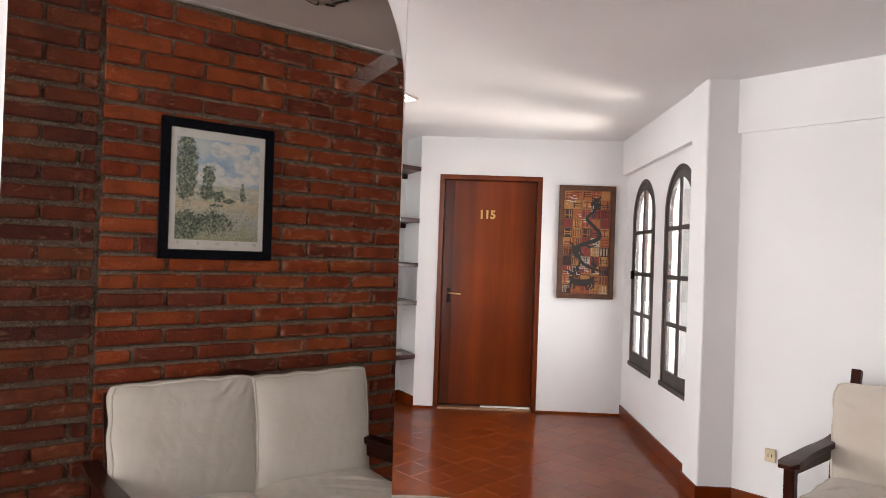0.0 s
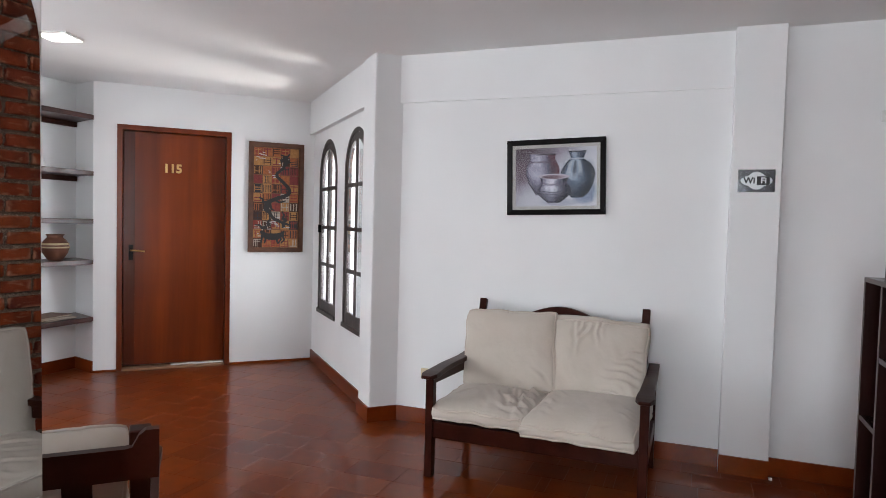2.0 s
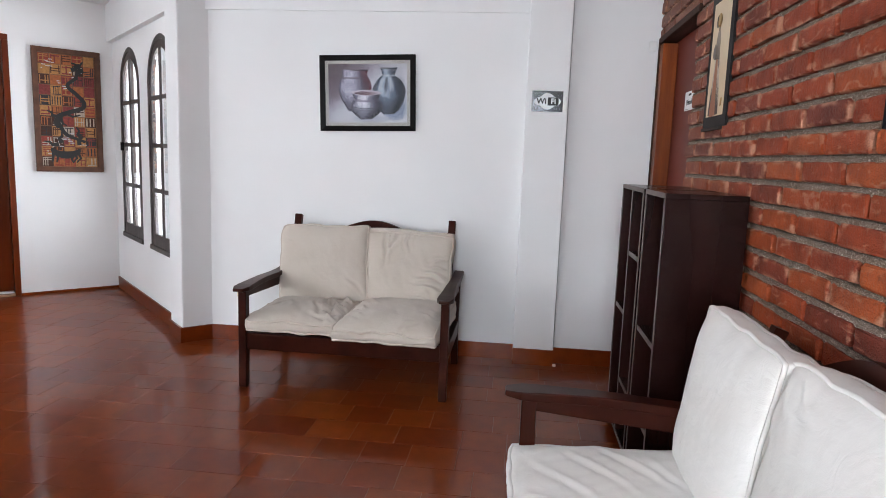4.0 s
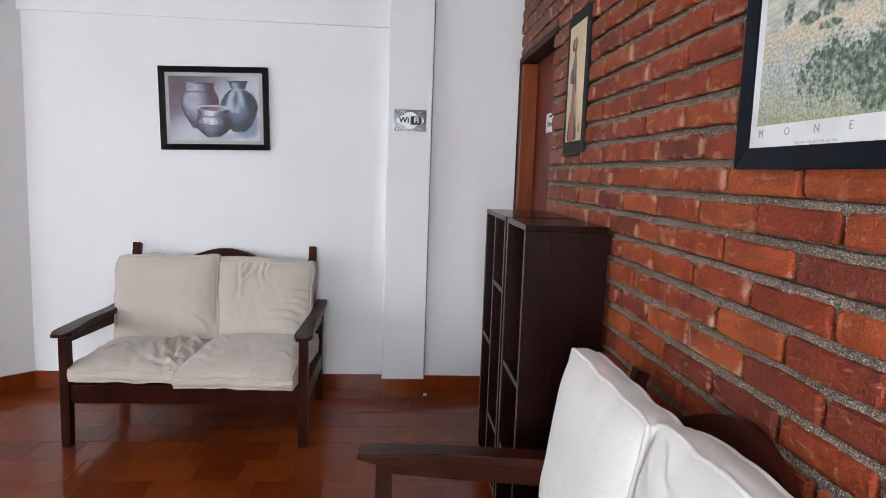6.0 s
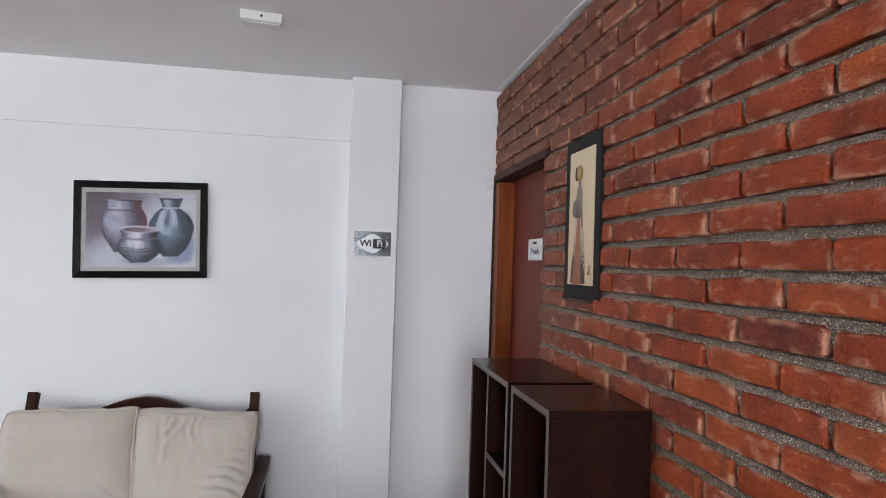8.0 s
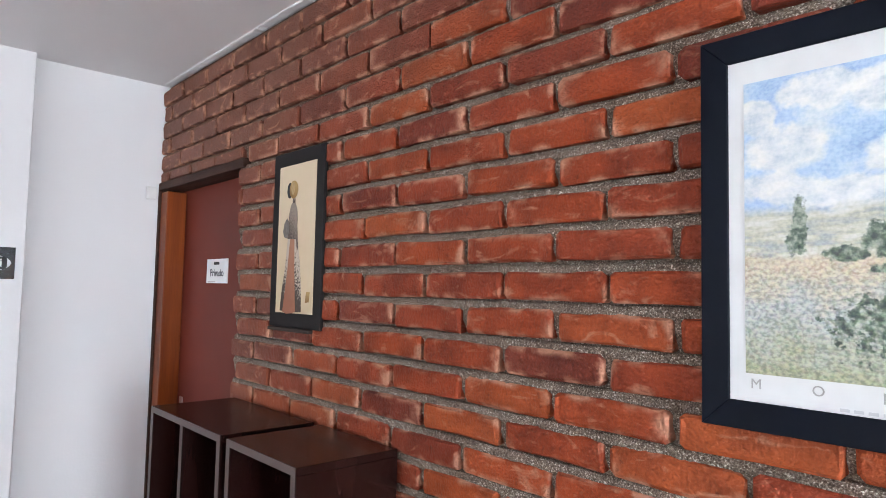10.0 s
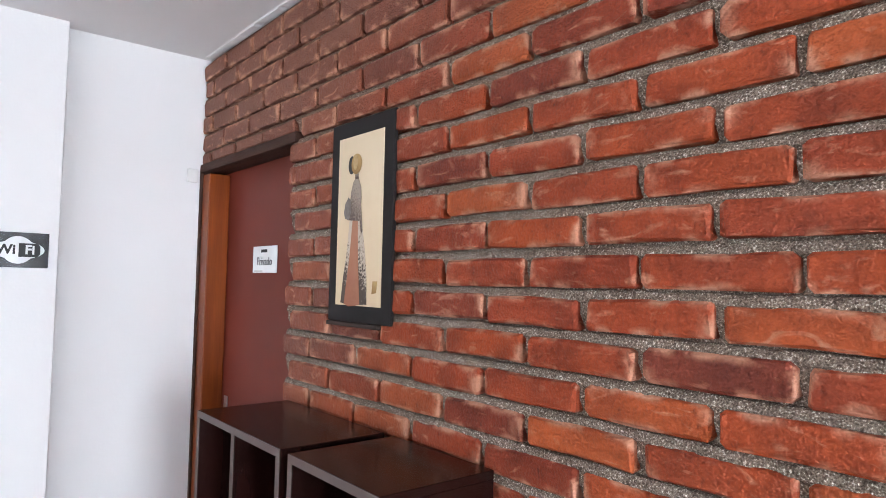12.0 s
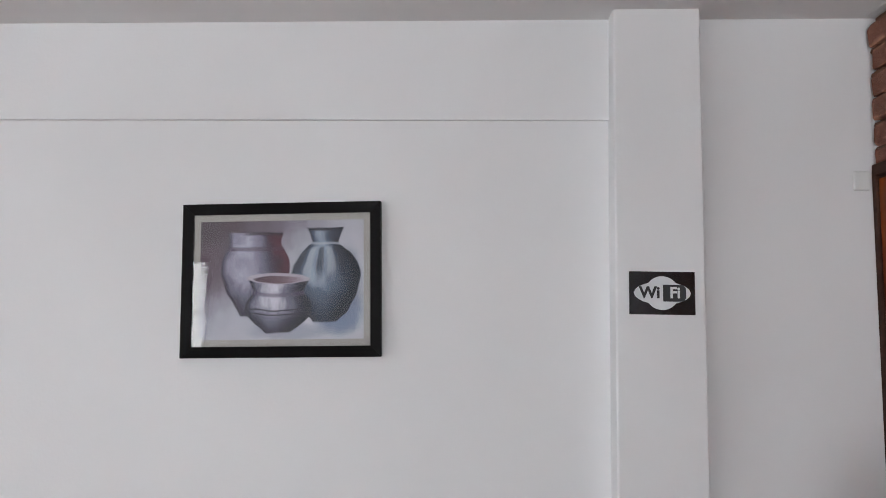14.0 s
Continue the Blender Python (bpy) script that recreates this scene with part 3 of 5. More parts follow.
part("mark", moved(box((-0.03, -0.001, -0.006), (0.02, 0.0, 0.005)), 0, -0.002, 0.031), INK, sign)
part("mark", moved(box((-0.04, -0.001, -0.003), (0.03, 0.0, 0.001)), -0.045, -0.002, -0.041), GREYINK, sign)

# ---- mirror ----
mir = empty("wall_mirror", PIER @ pose(-0.245, -0.005, 0, -0.55, 0, 0), label="tall frameless wall mirror with an arched top", category="mirror")
spr, mw = 1.585, 0.49
edge = plain("ground_glass_edge", (0.55, 0.6, 0.58), 0.3)
sheet = slab(arch(mw, 0.25, spr, 32), 0.005)
g = part("glass", sheet, [MIRROR, edge], mir)
for p in g.data.polygons:
    p.material_index = 0 if abs(p.normal.y) > 0.9 else 1
for x, z in ((-0.1, 0.25), (0.1, 0.25)):
    part("clip", box((x - 0.012, -0.006, z - 0.012), (x + 0.012, 0.004, z + 0.01), 0.002), STEEL, mir)

# pale reflected streak, painted onto the mirror as a thin translucent strip
streak_mat, sn, sl, sb = make("reflection_streak", 0.6)
sb.inputs["Base Color"].default_value = (0.75, 0.74, 0.72, 1)
fade = sn.new("ShaderNodeTexCoord")
fade_axis = sn.new("ShaderNodeSeparateXYZ")
sl.new(fade.outputs["Generated"], fade_axis.inputs[0])
fade_by = sn.new("ShaderNodeMapRange")
fade_by.inputs["To Min"].default_value, fade_by.inputs["To Max"].default_value = 0.0, 0.1
sl.new(fade_axis.outputs[0], fade_by.inputs["Value"])
sl.new(fade_by.outputs[0], sb.inputs["Alpha"])
arc = [(0.145 + 0.082 * k / 10, 1.562 + 0.068 * (k / 10) ** 0.85) for k in range(11)]
band = [(x - 0.004, z + 0.01) for x, z in arc] + [(x + 0.006, z - 0.01) for x, z in arc[::-1]]
part("reflection_streak", moved(slab(band, 0.0006), 0, -0.0012, 0), streak_mat, mir, "faint painted reflection streak near the arch")

# ---- sofas ----
SW = 0.53


def bar(points, w, t):
    """A square bar along points, w across and t thick, both per point or single."""
    bm = bmesh.new()
    rings = []
    for i, p in enumerate(points):
        p = Vector(p)
        a, b = Vector(points[max(i - 1, 0)]), Vector(points[min(i + 1, len(points) - 1)])
        d = (b - a).normalized()
        side = Vector((1, 0, 0)) if abs(d.x) < 0.9 else Vector((0, 1, 0))
        up = d.cross(side).normalized()
        ww = w[i] if isinstance(w, (list, tuple)) else w
        tt = t[i] if isinstance(t, (list, tuple)) else t
        rings.append([bm.verts.new(p + side * x * ww / 2 + up * y * tt / 2) for x, y in ((-1, -1), (1, -1), (1, 1), (-1, 1))])
    for a, b in zip(rings, rings[1:]):
        for k in range(4):
            bm.faces.new((a[k], a[(k + 1) % 4], b[(k + 1) % 4], b[k]))
    bm.faces.new(rings[0][::-1])
    bm.faces.new(rings[-1])
    bmesh.ops.recalc_face_normals(bm, faces=bm.faces)
    bmesh.ops.bevel(bm, geom=bm.edges[:], offset=0.004, segments=2, affect="EDGES", profile=0.5)
    return bm


def sofa_frame(m, label, rise=0.0, px=0.478, post_top=0.858, post_w=0.042, crest=0.075, dip=0.0):
    over = post_w > 0.05
    rail = 0.795 if over else 0.765
    top = empty("sofa", m, label=label, category="sofa", group="wooden two-seat sofas")
    for sx in (-1, 1):
        x = sx * SW
        part("leg", bar([(x, 0.075, 0), (x, 0.078, 0.25), (x, 0.075, 0.517 + rise)], 0.042, [0.046, 0.052, 0.046]), DARKWOOD, top)
        part("leg", bar([(x, 0.7, 0), (x, 0.672, 0.12), (x, 0.66, 0.26), (x, 0.672, 0.4), (x, 0.7, 0.515 + rise)], 0.04, [0.036, 0.042, 0.05, 0.048, 0.044]), DARKWOOD, top)
        # flat arm board with a blunt nose, over a deep tapering apron
        n = 16
        pts, ww, tt = [], [], []
        for k in range(n + 1):
            q = k / n
            pts.append((x, 0.8 * q, 0.53 + rise + 0.009 * math.sin(2 * math.pi * (q * 1.25 - 0.1)) * q + (0.006 - dip) * q))
            ww.append(0.07 + 0.016 * math.exp(-((q - 0.08) / 0.12) ** 2) - 0.012 * q - (0.03 if k == 0 else 0.0))
            tt.append(0.016 if k == 0 else 0.024 if k == 1 else 0.028)
        part("armrest", bar(pts, ww, tt), DARKWOOD, top)
        part("arm_apron", bar([(x, y, 0.501 - 0.02 * y + rise - dip * y * 1.25) for y in (0.075, 0.3, 0.5, 0.69)], 0.028, [0.036, 0.05, 0.062, 0.07]), DARKWOOD, top)
        part("side_rail", box((x - 0.018, 0.09, 0.2), (x + 0.018, 0.67, 0.28), 0.004), DARKWOOD, top)
        xp = sx * px
        part("back_post", bar([(xp, 0.6, 0.24), (xp, 0.68, 0.5), (xp, 0.765, 0.78), (xp, 0.772 + (post_top - 0.8) * 0.3 - 0.012 * over, post_top - 0.006 * over)], [0.042, 0.042, post_w - 0.02 * over, post_w - 0.02 * over], [0.036, 0.036, 0.034, 0.04]), DARKWOOD, top)
    part("front_rail", box((-SW + 0.02, 0.062, 0.205), (SW - 0.02, 0.092, 0.292), 0.005), DARKWOOD, top)
    part("back_rail", box((-SW + 0.02, 0.6, 0.2), (SW - 0.02, 0.63, 0.28), 0.005), DARKWOOD, top)
    # crest rail with a low arch in the middle
    n = 80
    lo, hi = [], []
    for k in range(n + 1):
        u = (px + (0.04 if over else -0.018)) * (2 * k / n - 1)
        ear = 0.03 * max(0.0, (abs(u) - px + 0.078) / 0.06) ** 2
        if over:
            q = min(1.0, max(0.0, (abs(u) - px + 0.02) / 0.028))
            ear = (post_top - rail) * q * q * (3 - 2 * q)
        hump = crest * math.cos(u / 0.3 * math.pi / 2) ** 1.6 if abs(u) < 0.3 else 0.0
        hi.append((u, rail + hump + ear))
        lo.append((u, 0.715 if over else 0.69))
    bm = slab(lo + hi[::-1], 0.026)
    for v in bm.verts:
        v.co.y += 0.752 + (v.co.z - 0.74) * 0.28 + (0.012 if over else -0.012)
    part("crest_rail", bm, DARKWOOD, top)
    part("lower_back_rail", bar([(-0.46, 0.665, 0.44), (0.46, 0.665, 0.44)], 0.024, 0.05), DARKWOOD, top)
    for k in range(7):
        x = -0.39 + 0.13 * k
        part("slat", bar([(x, 0.668, 0.44), (x, 0.745, 0.71)], 0.062, 0.014), DARKWOOD, top)
    for k in range(4):
        y = 0.15 + 0.13 * k
        part("seat_slat", box((-SW + 0.02, y, 0.262), (SW - 0.02, y + 0.06, 0.278), 0.003), DARKWOOD, top)
    return top


def cushion(name, w, d, h, m, material, label, seed, wrinkle=0.012, sag=0.0, puff=0.32, tuft=(), creases=(), hollow=0.022, pinch=0.0, lean=0.0, droop=0.0, slip=0.0):
    """A boxed cushion: w and d across, h thick, welted on both edges."""
    nx, ny, nz = 64, 64, 5

    def place(u, v, t):
        # rounded outline, swelling faces, pinched corners
        near = (u * u * v * v) ** 4
        cu = u * (1 - hollow * (1 - v * v) - 0.03 * near) * (1 - pinch * (1 - v) / 2)
        cv = v * (1 - hollow * (1 - u * u) - 0.03 * near)
        side = 1 + 0.03 * (1 - t * t) + 0.012 * math.cos(3.1 * u + seed) * (abs(v) > 0.9)
        x, y = (cu + lean * v) * w / 2 * side, cv * d / 2 * side
        dome = max(0.0, (1 - u ** 4) * (1 - v ** 4)) ** 0.7
        z = t * h / 2 * (1 - puff + puff * dome * (1.25 if t > 0 else 0.8))
        p = Vector((x * 7 + seed * 3.1, y * 7, z * 4))
        fold = noise.noise(p) * 0.6 + noise.noise(Vector((x * 26 + y * 9 + seed, y * 11, seed))) * 0.35
        edge = 0.35 + 0.65 * (1 - dome)
        z += wrinkle * fold * (0.5 + edge) * (1 if t > 0 else 0.4) * abs(t)
        for tu, tv, ta in tuft:
            q = (u - tu) ** 2 + (v - tv) ** 2
            if t > 0:
                z -= ta * math.exp(-q / 0.05)
                z += ta * 0.35 * math.sin(22 * (u - tu) + 9 * (v - tv)) * math.exp(-q / 0.16)
        for u0, v0, u1, v1, rise in creases:
            # a soft ridge with a valley beside it
            du, dv = u1 - u0, v1 - v0
            ln = math.hypot(du, dv)
            al = ((u - u0) * du + (v - v0) * dv) / ln / ln
            ac = ((u - u0) * dv - (v - v0) * du) / ln + 0.03 * math.sin(7 * al + seed)
            if t > 0 and -0.2 < al < 1.2:
                fade = math.exp(-((al - 0.5) / 0.38) ** 2)
                z += rise * fade * (math.exp(-(ac / 0.038) ** 2) - 0.9 * math.exp(-((ac - 0.075) / 0.042) ** 2))
        z -= sag * (1 - u * u) * (1 - v * v)
        if droop:
            front = max(0.0, (-v - 0.35) / 0.65)
            z -= droop * front ** 2 * (0.45 + 0.55 * t) + 0.45 * droop * front * noise.noise(Vector((u * 2.3, t, seed)))
            y -= 0.4 * droop * front * noise.noise(Vector((u * 3.1, t * 2, seed + 3)))
        x += 0.011 * noise.noise(Vector((y * 9, z * 9, seed + 5)))
        y += 0.011 * noise.noise(Vector((x * 9, z * 9, seed + 9)))
        return Vector((x, y, z))

    bm = bmesh.new()
    cache = {}

    def vert(i, j, k):
        if (i, j, k) not in cache:
            cache[i, j, k] = bm.verts.new(place(2 * i / nx - 1, 2 * j / ny - 1, 2 * k / nz - 1))
        return cache[i, j, k]

    for i in range(nx):
        for j in range(ny):
            bm.faces.new((vert(i, j, nz), vert(i + 1, j, nz), vert(i + 1, j + 1, nz), vert(i, j + 1, nz)))
            bm.faces.new((vert(i, j, 0), vert(i, j + 1, 0), vert(i + 1, j + 1, 0), vert(i + 1, j, 0)))
    for k in range(nz):
        for i in range(nx):
            bm.faces.new((vert(i, 0, k), vert(i + 1, 0, k), vert(i + 1, 0, k + 1), vert(i, 0, k + 1)))
            bm.faces.new((vert(i, ny, k), vert(i, ny, k + 1), vert(i + 1, ny, k + 1), vert(i + 1, ny, k)))
        for j in range(ny):
            bm.faces.new((vert(0, j, k), vert(0, j, k + 1), vert(0, j + 1, k + 1), vert(0, j + 1, k)))
            bm.faces.new((vert(nx, j, k), vert(nx, j + 1, k), vert(nx, j + 1, k + 1), vert(nx, j, k + 1)))
    bmesh.ops.recalc_face_normals(bm, faces=bm.faces)
    top = empty(name, m, label=label, category="cushion", group="sofa cushions")
    part("cover", bm, material, top, smooth=True)
    for t in (-1, 1):
        end = 1 - slip * (t > 0)
        pts = [place(2 * i / nx - 1, -1, t) for i in range(nx)] + [place(1, (end + 1) * j / ny - 1, t) for j in range(ny)]
        pts += [place(1 - 2 * i / nx, end + 0.02 * slip * math.sin(i), t) for i in range(nx)] + [place(-1, end - (end + 1) * j / ny, t) for j in range(ny)]
        part("piping", tube(pts, 0.0058, True), PIPING if material is CREAM else material, top, smooth=True)
    return top


S1 = pose(2.985, 0.322, 0, 0, 0, -90)
sofa_frame(S1, "dark-stained wooden two-seat sofa against the white wall")
# back cushions lean on the slats; local z of a cushion is its front
cushion("back_cushion", 0.53, 0.455, 0.16, S1 @ pose(-0.262, 0.625, 0.585, 74, 0, 1) @ pose(0.004, 0, 0, 0, 0, 2.2), CREAM, "plump cream canvas back cushion with piped edges", 1, 0.004, 0, 0.55, (), ((-0.95, 0.8, -0.6, 0.5, 0.004), (0.9, -0.9, 0.55, -0.4, 0.007), (0.3, -0.98, 0.2, -0.7, 0.004)))
WORN = ((1.0, -0.62, 0.2, -0.5, 0.011), (1.0, -0.42, 0.25, -0.3, 0.012), (1.0, -0.24, 0.4, -0.12, 0.011), (0.98, -0.02, 0.5, -0.02, 0.009), (0.96, 0.25, 0.55, 0.1, 0.008), (-0.52, 0.92, -0.42, 0.25, 0.011), (-0.35, 0.92, -0.5, 0.1, 0.009), (-0.05, 0.92, -0.02, 0.3, 0.012), (0.1, 0.92, 0.06, 0.45, 0.009), (-0.2, 0.75, -0.55, 0.0, 0.009), (0.75, -0.9, 0.0, -0.8, 0.008))
cushion("back_cushion", 0.53, 0.45, 0.15, S1 @ pose(0.262, 0.632, 0.588, 70, 1, -2) @ pose(-0.012, -0.006, 0, 0, 0, -0.6), CREAM, "wrinkled cream canvas back cushion with piped edges", 7, 0.006, 0, 0.45, ((0.85, -0.45, 0.012),), WORN, 0.022, 0.12, -0.06, 0.0, 0.13)
cushion("seat_cushion", 0.5, 0.57, 0.125, S1 @ pose(-0.262, 0.328, 0.342, -1.2, 0, 0), CREAM, "rumpled cream canvas seat cushion with a sunken middle", 3, 0.012, 0.0, 0.42, ((0.5, 0.2, 0.026), (0.8, -0.5, 0.016)), ((0.3, 0.85, 0.45, -0.15, 0.013), (0.6, 0.8, 0.95, 0.35, 0.013), (0.5, 0.15, 0.98, -0.15, 0.015), (0.35, -0.3, 0.95, -0.45, 0.012), (0.15, 0.3, 0.55, -0.65, 0.011), (0.65, 0.4, 0.72, -0.8, 0.012), (0.3, -0.6, 0.9, -0.85, 0.012), (-0.6, 0.9, -0.2, 0.6, 0.006), (-0.9, -0.2, -0.5, 0.2, 0.006), (0.45, 0.6, 0.9, 0.6, 0.01)), 0.022, 0.0, 0.0, 0.022)
cushion("seat_cushion", 0.54, 0.63, 0.14, S1 @ pose(0.25, 0.293, 0.353, 1.6, -1, -4), CREAM, "cream canvas seat cushion slipped over the front rail", 11, 0.007, 0.0, 0.46, (), ((-0.98, 0.6, -0.45, 0.2, 0.008), (-0.98, 0.1, -0.6, -0.2, 0.009), (-0.98, -0.4, -0.45, -0.62, 0.009), (0.98, -0.55, 0.6, -0.35, 0.009), (0.98, -0.2, 0.65, -0.1, 0.007), (0.2, -0.95, 0.6, -0.6, 0.006)), 0.022, 0.0, 0.0, 0.026)

S2 = pose(1.215, -0.478, 0, 0, 0, 180)
sofa_frame(S2 @ pose(0, 0.052, 0) @ Matrix.Diagonal((1, 0.935, 1, 1)), "dark-stained wooden two-seat sofa against the brick wall", 0.035, 0.478, 0.815, 0.042, 0.1, 0.025)
cushion("back_cushion", 0.52, 0.49, 0.145, S2 @ pose(-0.28, 0.612, 0.61, 82, 0, 0), LITCANVAS, "off-white canvas back cushion paled for window light, with piped edges", 21, 0.004, 0, 0.52)
cushion("back_cushion", 0.53, 0.49, 0.155, S2 @ pose(0.23, 0.64, 0.615, 80, 0, 2), LITCANVAS, "off-white canvas back cushion paled for window light, with a creased top corner", 25, 0.005, 0, 0.5, (), ((-0.98, 0.95, -0.6, 0.6, 0.008), (-0.8, 0.98, -0.3, 0.75, 0.006), (-0.98, 0.7, -0.75, 0.3, 0.006)))
cushion("seat_cushion", 0.53, 0.56, 0.14, S2 @ pose(-0.262, 0.355, 0.37, 2, 0, 0), LITCANVAS, "creased off-white canvas seat cushion paled for window light, with piped edges", 28, 0.008, 0.0, 0.42, (), ((-0.9, -0.55, 0.3, 0.2, 0.004), (-0.9, -0.1, 0.1, 0.5, 0.005), (-0.8, 0.3, 0.4, 0.75, 0.003), (-0.5, -0.8, 0.6, -0.1, 0.004), (0.1, -0.9, 0.6, -0.5, 0.005)))
cushion("seat_cushion", 0.53, 0.56, 0.14, S2 @ pose(0.262, 0.355, 0.37, 2, 0, 0), LITCANVAS, "creased off-white canvas seat cushion paled for window light, with piped edges", 33, 0.008, 0.0, 0.42, (), ((-0.6, -0.5, 0.5, -0.1, 0.008), (0.8, 0.2, 0.2, -0.3, 0.008)))

S3 = pose(1.288, 1.698, 0, 0, 0, 135)
sofa_frame(S3, "dark-stained wooden two-seat sofa with a slatted back, behind the pier", 0.0, 0.52, 0.838, 0.066)
for k, sx in enumerate((-1, 1)):
    cushion("back_cushion", 0.49, 0.43, 0.14, S3 @ pose(sx * 0.245, 0.6, 0.575, 72, 0, 0), CREAM, "cream canvas back cushion with pink piped edges", 41 + k, 0.01, 0, 0.36)
    cushion("seat_cushion", 0.53, 0.58, 0.13, S3 @ pose(sx * 0.262, 0.33, 0.342, 2, 0, 0), CREAM, "cream canvas seat cushion with piped edges", 45 + k, 0.014, 0, 0.36)

# ---- open cabinets ----
CTOP, CF, CB = 1.147, -1.02, -1.285


def panel(name, lo, hi, parent):
    """A board of laminate with a worn front edge band."""
    b = part(name, box(lo, hi, 0.0015, 1), CABWOOD, parent)
    part("edge_band", box((lo[0] + 0.0005, hi[1], lo[2] + 0.0005), (hi[0] - 0.0005, hi[1] + 0.0015, hi[2] - 0.0005)), CABEDGE, b)
    return b


def open_cabinet(x0, x1, dividers, shelves, label):
    top = empty("open_cabinet", pose(0, 0, 0), label=label, category="cabinet", group="open cabinets by the brick wall")
    t = 0.018
    panel("side_panel", (x0, CB, 0), (x0 + t, CF, CTOP - t), top)
    panel("side_panel", (x1 - t, CB, 0), (x1, CF, CTOP - t), top)
    panel("top_panel", (x0, CB, CTOP - t), (x1, CF, CTOP), top)
    panel("bottom_panel", (x0 + t, CB, 0.05), (x1 - t, CF - 0.003, 0.05 + t), top)
    part("back_panel", box((x0 + t, CB, 0.05), (x1 - t, CB + 0.006, CTOP - t)), CABWOOD, top)
    for x in dividers:
        panel("divider", (x - t / 2, CB + 0.006, 0.068), (x + t / 2, CF - 0.002, CTOP - t), top)
    for a, b, z in shelves:
        panel("shelf", (a, CB + 0.006, z - t / 2), (b, CF - 0.004, z + t / 2), top)
    return top


open_cabinet(2.468, 2.965, (2.725,), ((2.734, 2.947, 0.592), (2.486, 2.716, 0.862), (2.486, 2.716, 0.3)), "tall dark wenge open cabinet with two columns of shelves")
open_cabinet(2.1, 2.43, (), ((2.118, 2.412, 0.615), (2.118, 2.412, 0.3)), "narrow dark wenge open cabinet with worn edges")

# ---- alcove shelves ----
for z, cleat in ((2.105, True), (1.655, True), (1.27, False), (0.94, False), (0.475, False)):
    sh = empty("wall_shelf", pose(0, 0, 0), label="dark mahogany board shelf fixed in the alcove", category="shelf", group="alcove shelves")
    part("board", prism([(2.5, 4.152), (3.834, 4.152), (3.946, 4.475), (2.5, 4.475)], z - 0.032, z), SHELFWOOD, sh)
    part("lip", box((2.5, 4.138, z - 0.036), (3.832, 4.1515, z + 0.002), 0.002), SHELFWOOD, sh)
    if cleat:
        part("cleat", box((2.5, 4.44, z - 0.075), (3.93, 4.474, z - 0.033), 0.003), DARKWOOD, sh)

pot = empty("clay_pot", pose(3.59, 4.26, 0.942), label="brown clay pot with pale painted bands on the shelf", category="pot")
prof = [(0.045, 0.0), (0.058, 0.012), (0.088, 0.06), (0.1, 0.1), (0.094, 0.135), (0.07, 0.165), (0.056, 0.178), (0.054, 0.188), (0.062, 0.2), (0.066, 0.205), (0.055, 0.205), (0.05, 0.19)]
part("body", lathe(prof), plain("brown_clay", (0.12, 0.04, 0.02), 0.6, 0, 0.3, 20), pot, smooth=True)
for z0, r0, z1, r1 in ((0.098, 0.1012, 0.11, 0.0998), (0.122, 0.0985, 0.138, 0.0938)):
    bm = lathe([(r0 - 0.003, z0), (r0, z0), (r1 + 0.001, z1), (r1 - 0.003, z1)])
    part("painted_band", bm, plain("pale_slip", (0.45, 0.36, 0.22), 0.7, 0, 0.3, 60), pot, "pale cream painted band", True)

for k, (x, y, r, c) in enumerate(((3.58, 4.28, 4, (0.2, 0.13, 0.09)), (3.56, 4.27, -6, (0.26, 0.2, 0.16)), (3.55, 4.29, 9, (0.14, 0.065, 0.045)))):
    mg = empty("booklet", pose(x, y, 0.477 + 0.012 * k, 0, 0, r), label="thin worn paper booklet lying on the low shelf", category="booklet", group="booklets on the low shelf")
    part("pages", box((-0.138, -0.098, 0.001), (0.138, 0.098, 0.010)), plain("yellowed_pages", (0.34, 0.28, 0.22), 0.8), mg)
    part("cover", box((-0.14, -0.1, 0.010), (0.14, 0.1, 0.0118)), plain("booklet_cover", c, 0.6), mg)
orn = empty("white_ornament", pose(3.42, 4.24, 1.657), label="small white ceramic cone ornament on the shelf", category="ornament")
part("body", lathe([(0.06, 0), (0.062, 0.01), (0.04, 0.08), (0.02, 0.14), (0.008, 0.165)]), PLASTIC, orn, smooth=True)

# ---- pictures ----
def painted(name, stops, scale=9.0, mixin=0.45, axis=(0.4, 0, 1.0), rough=0.7, coat=0.0, shift=0.0):
    """Brushed paint: a ramp along an axis, broken up by noise."""
    m, n, l, b = make(name, rough, 0, coat)
    co = n.new("ShaderNodeTexCoord")
    dot = n.new("ShaderNodeVectorMath")
    dot.operation = "DOT_PRODUCT"
    l.new(co.outputs["Generated"], dot.inputs[0])
    dot.inputs[1].default_value = Vector(axis) / sum(abs(a) for a in axis)
    t = noise_of(n, l, scale, 6)
    add = n.new("ShaderNodeMath")
    add.operation = "MULTIPLY_ADD"
    l.new(t.outputs["Fac"], add.inputs[0])
    add.inputs[1].default_value = mixin
    sub = n.new("ShaderNodeMath")
    sub.operation = "SUBTRACT"
    l.new(dot.outputs["Value"], sub.inputs[0])
    sub.inputs[1].default_value = mixin / 2 - shift
    l.new(sub.outputs[0], add.inputs[2])
    r = ramp(n, l, add.outputs[0], stops)
    l.new(r.outputs[0], b.inputs["Base Color"])
    return m


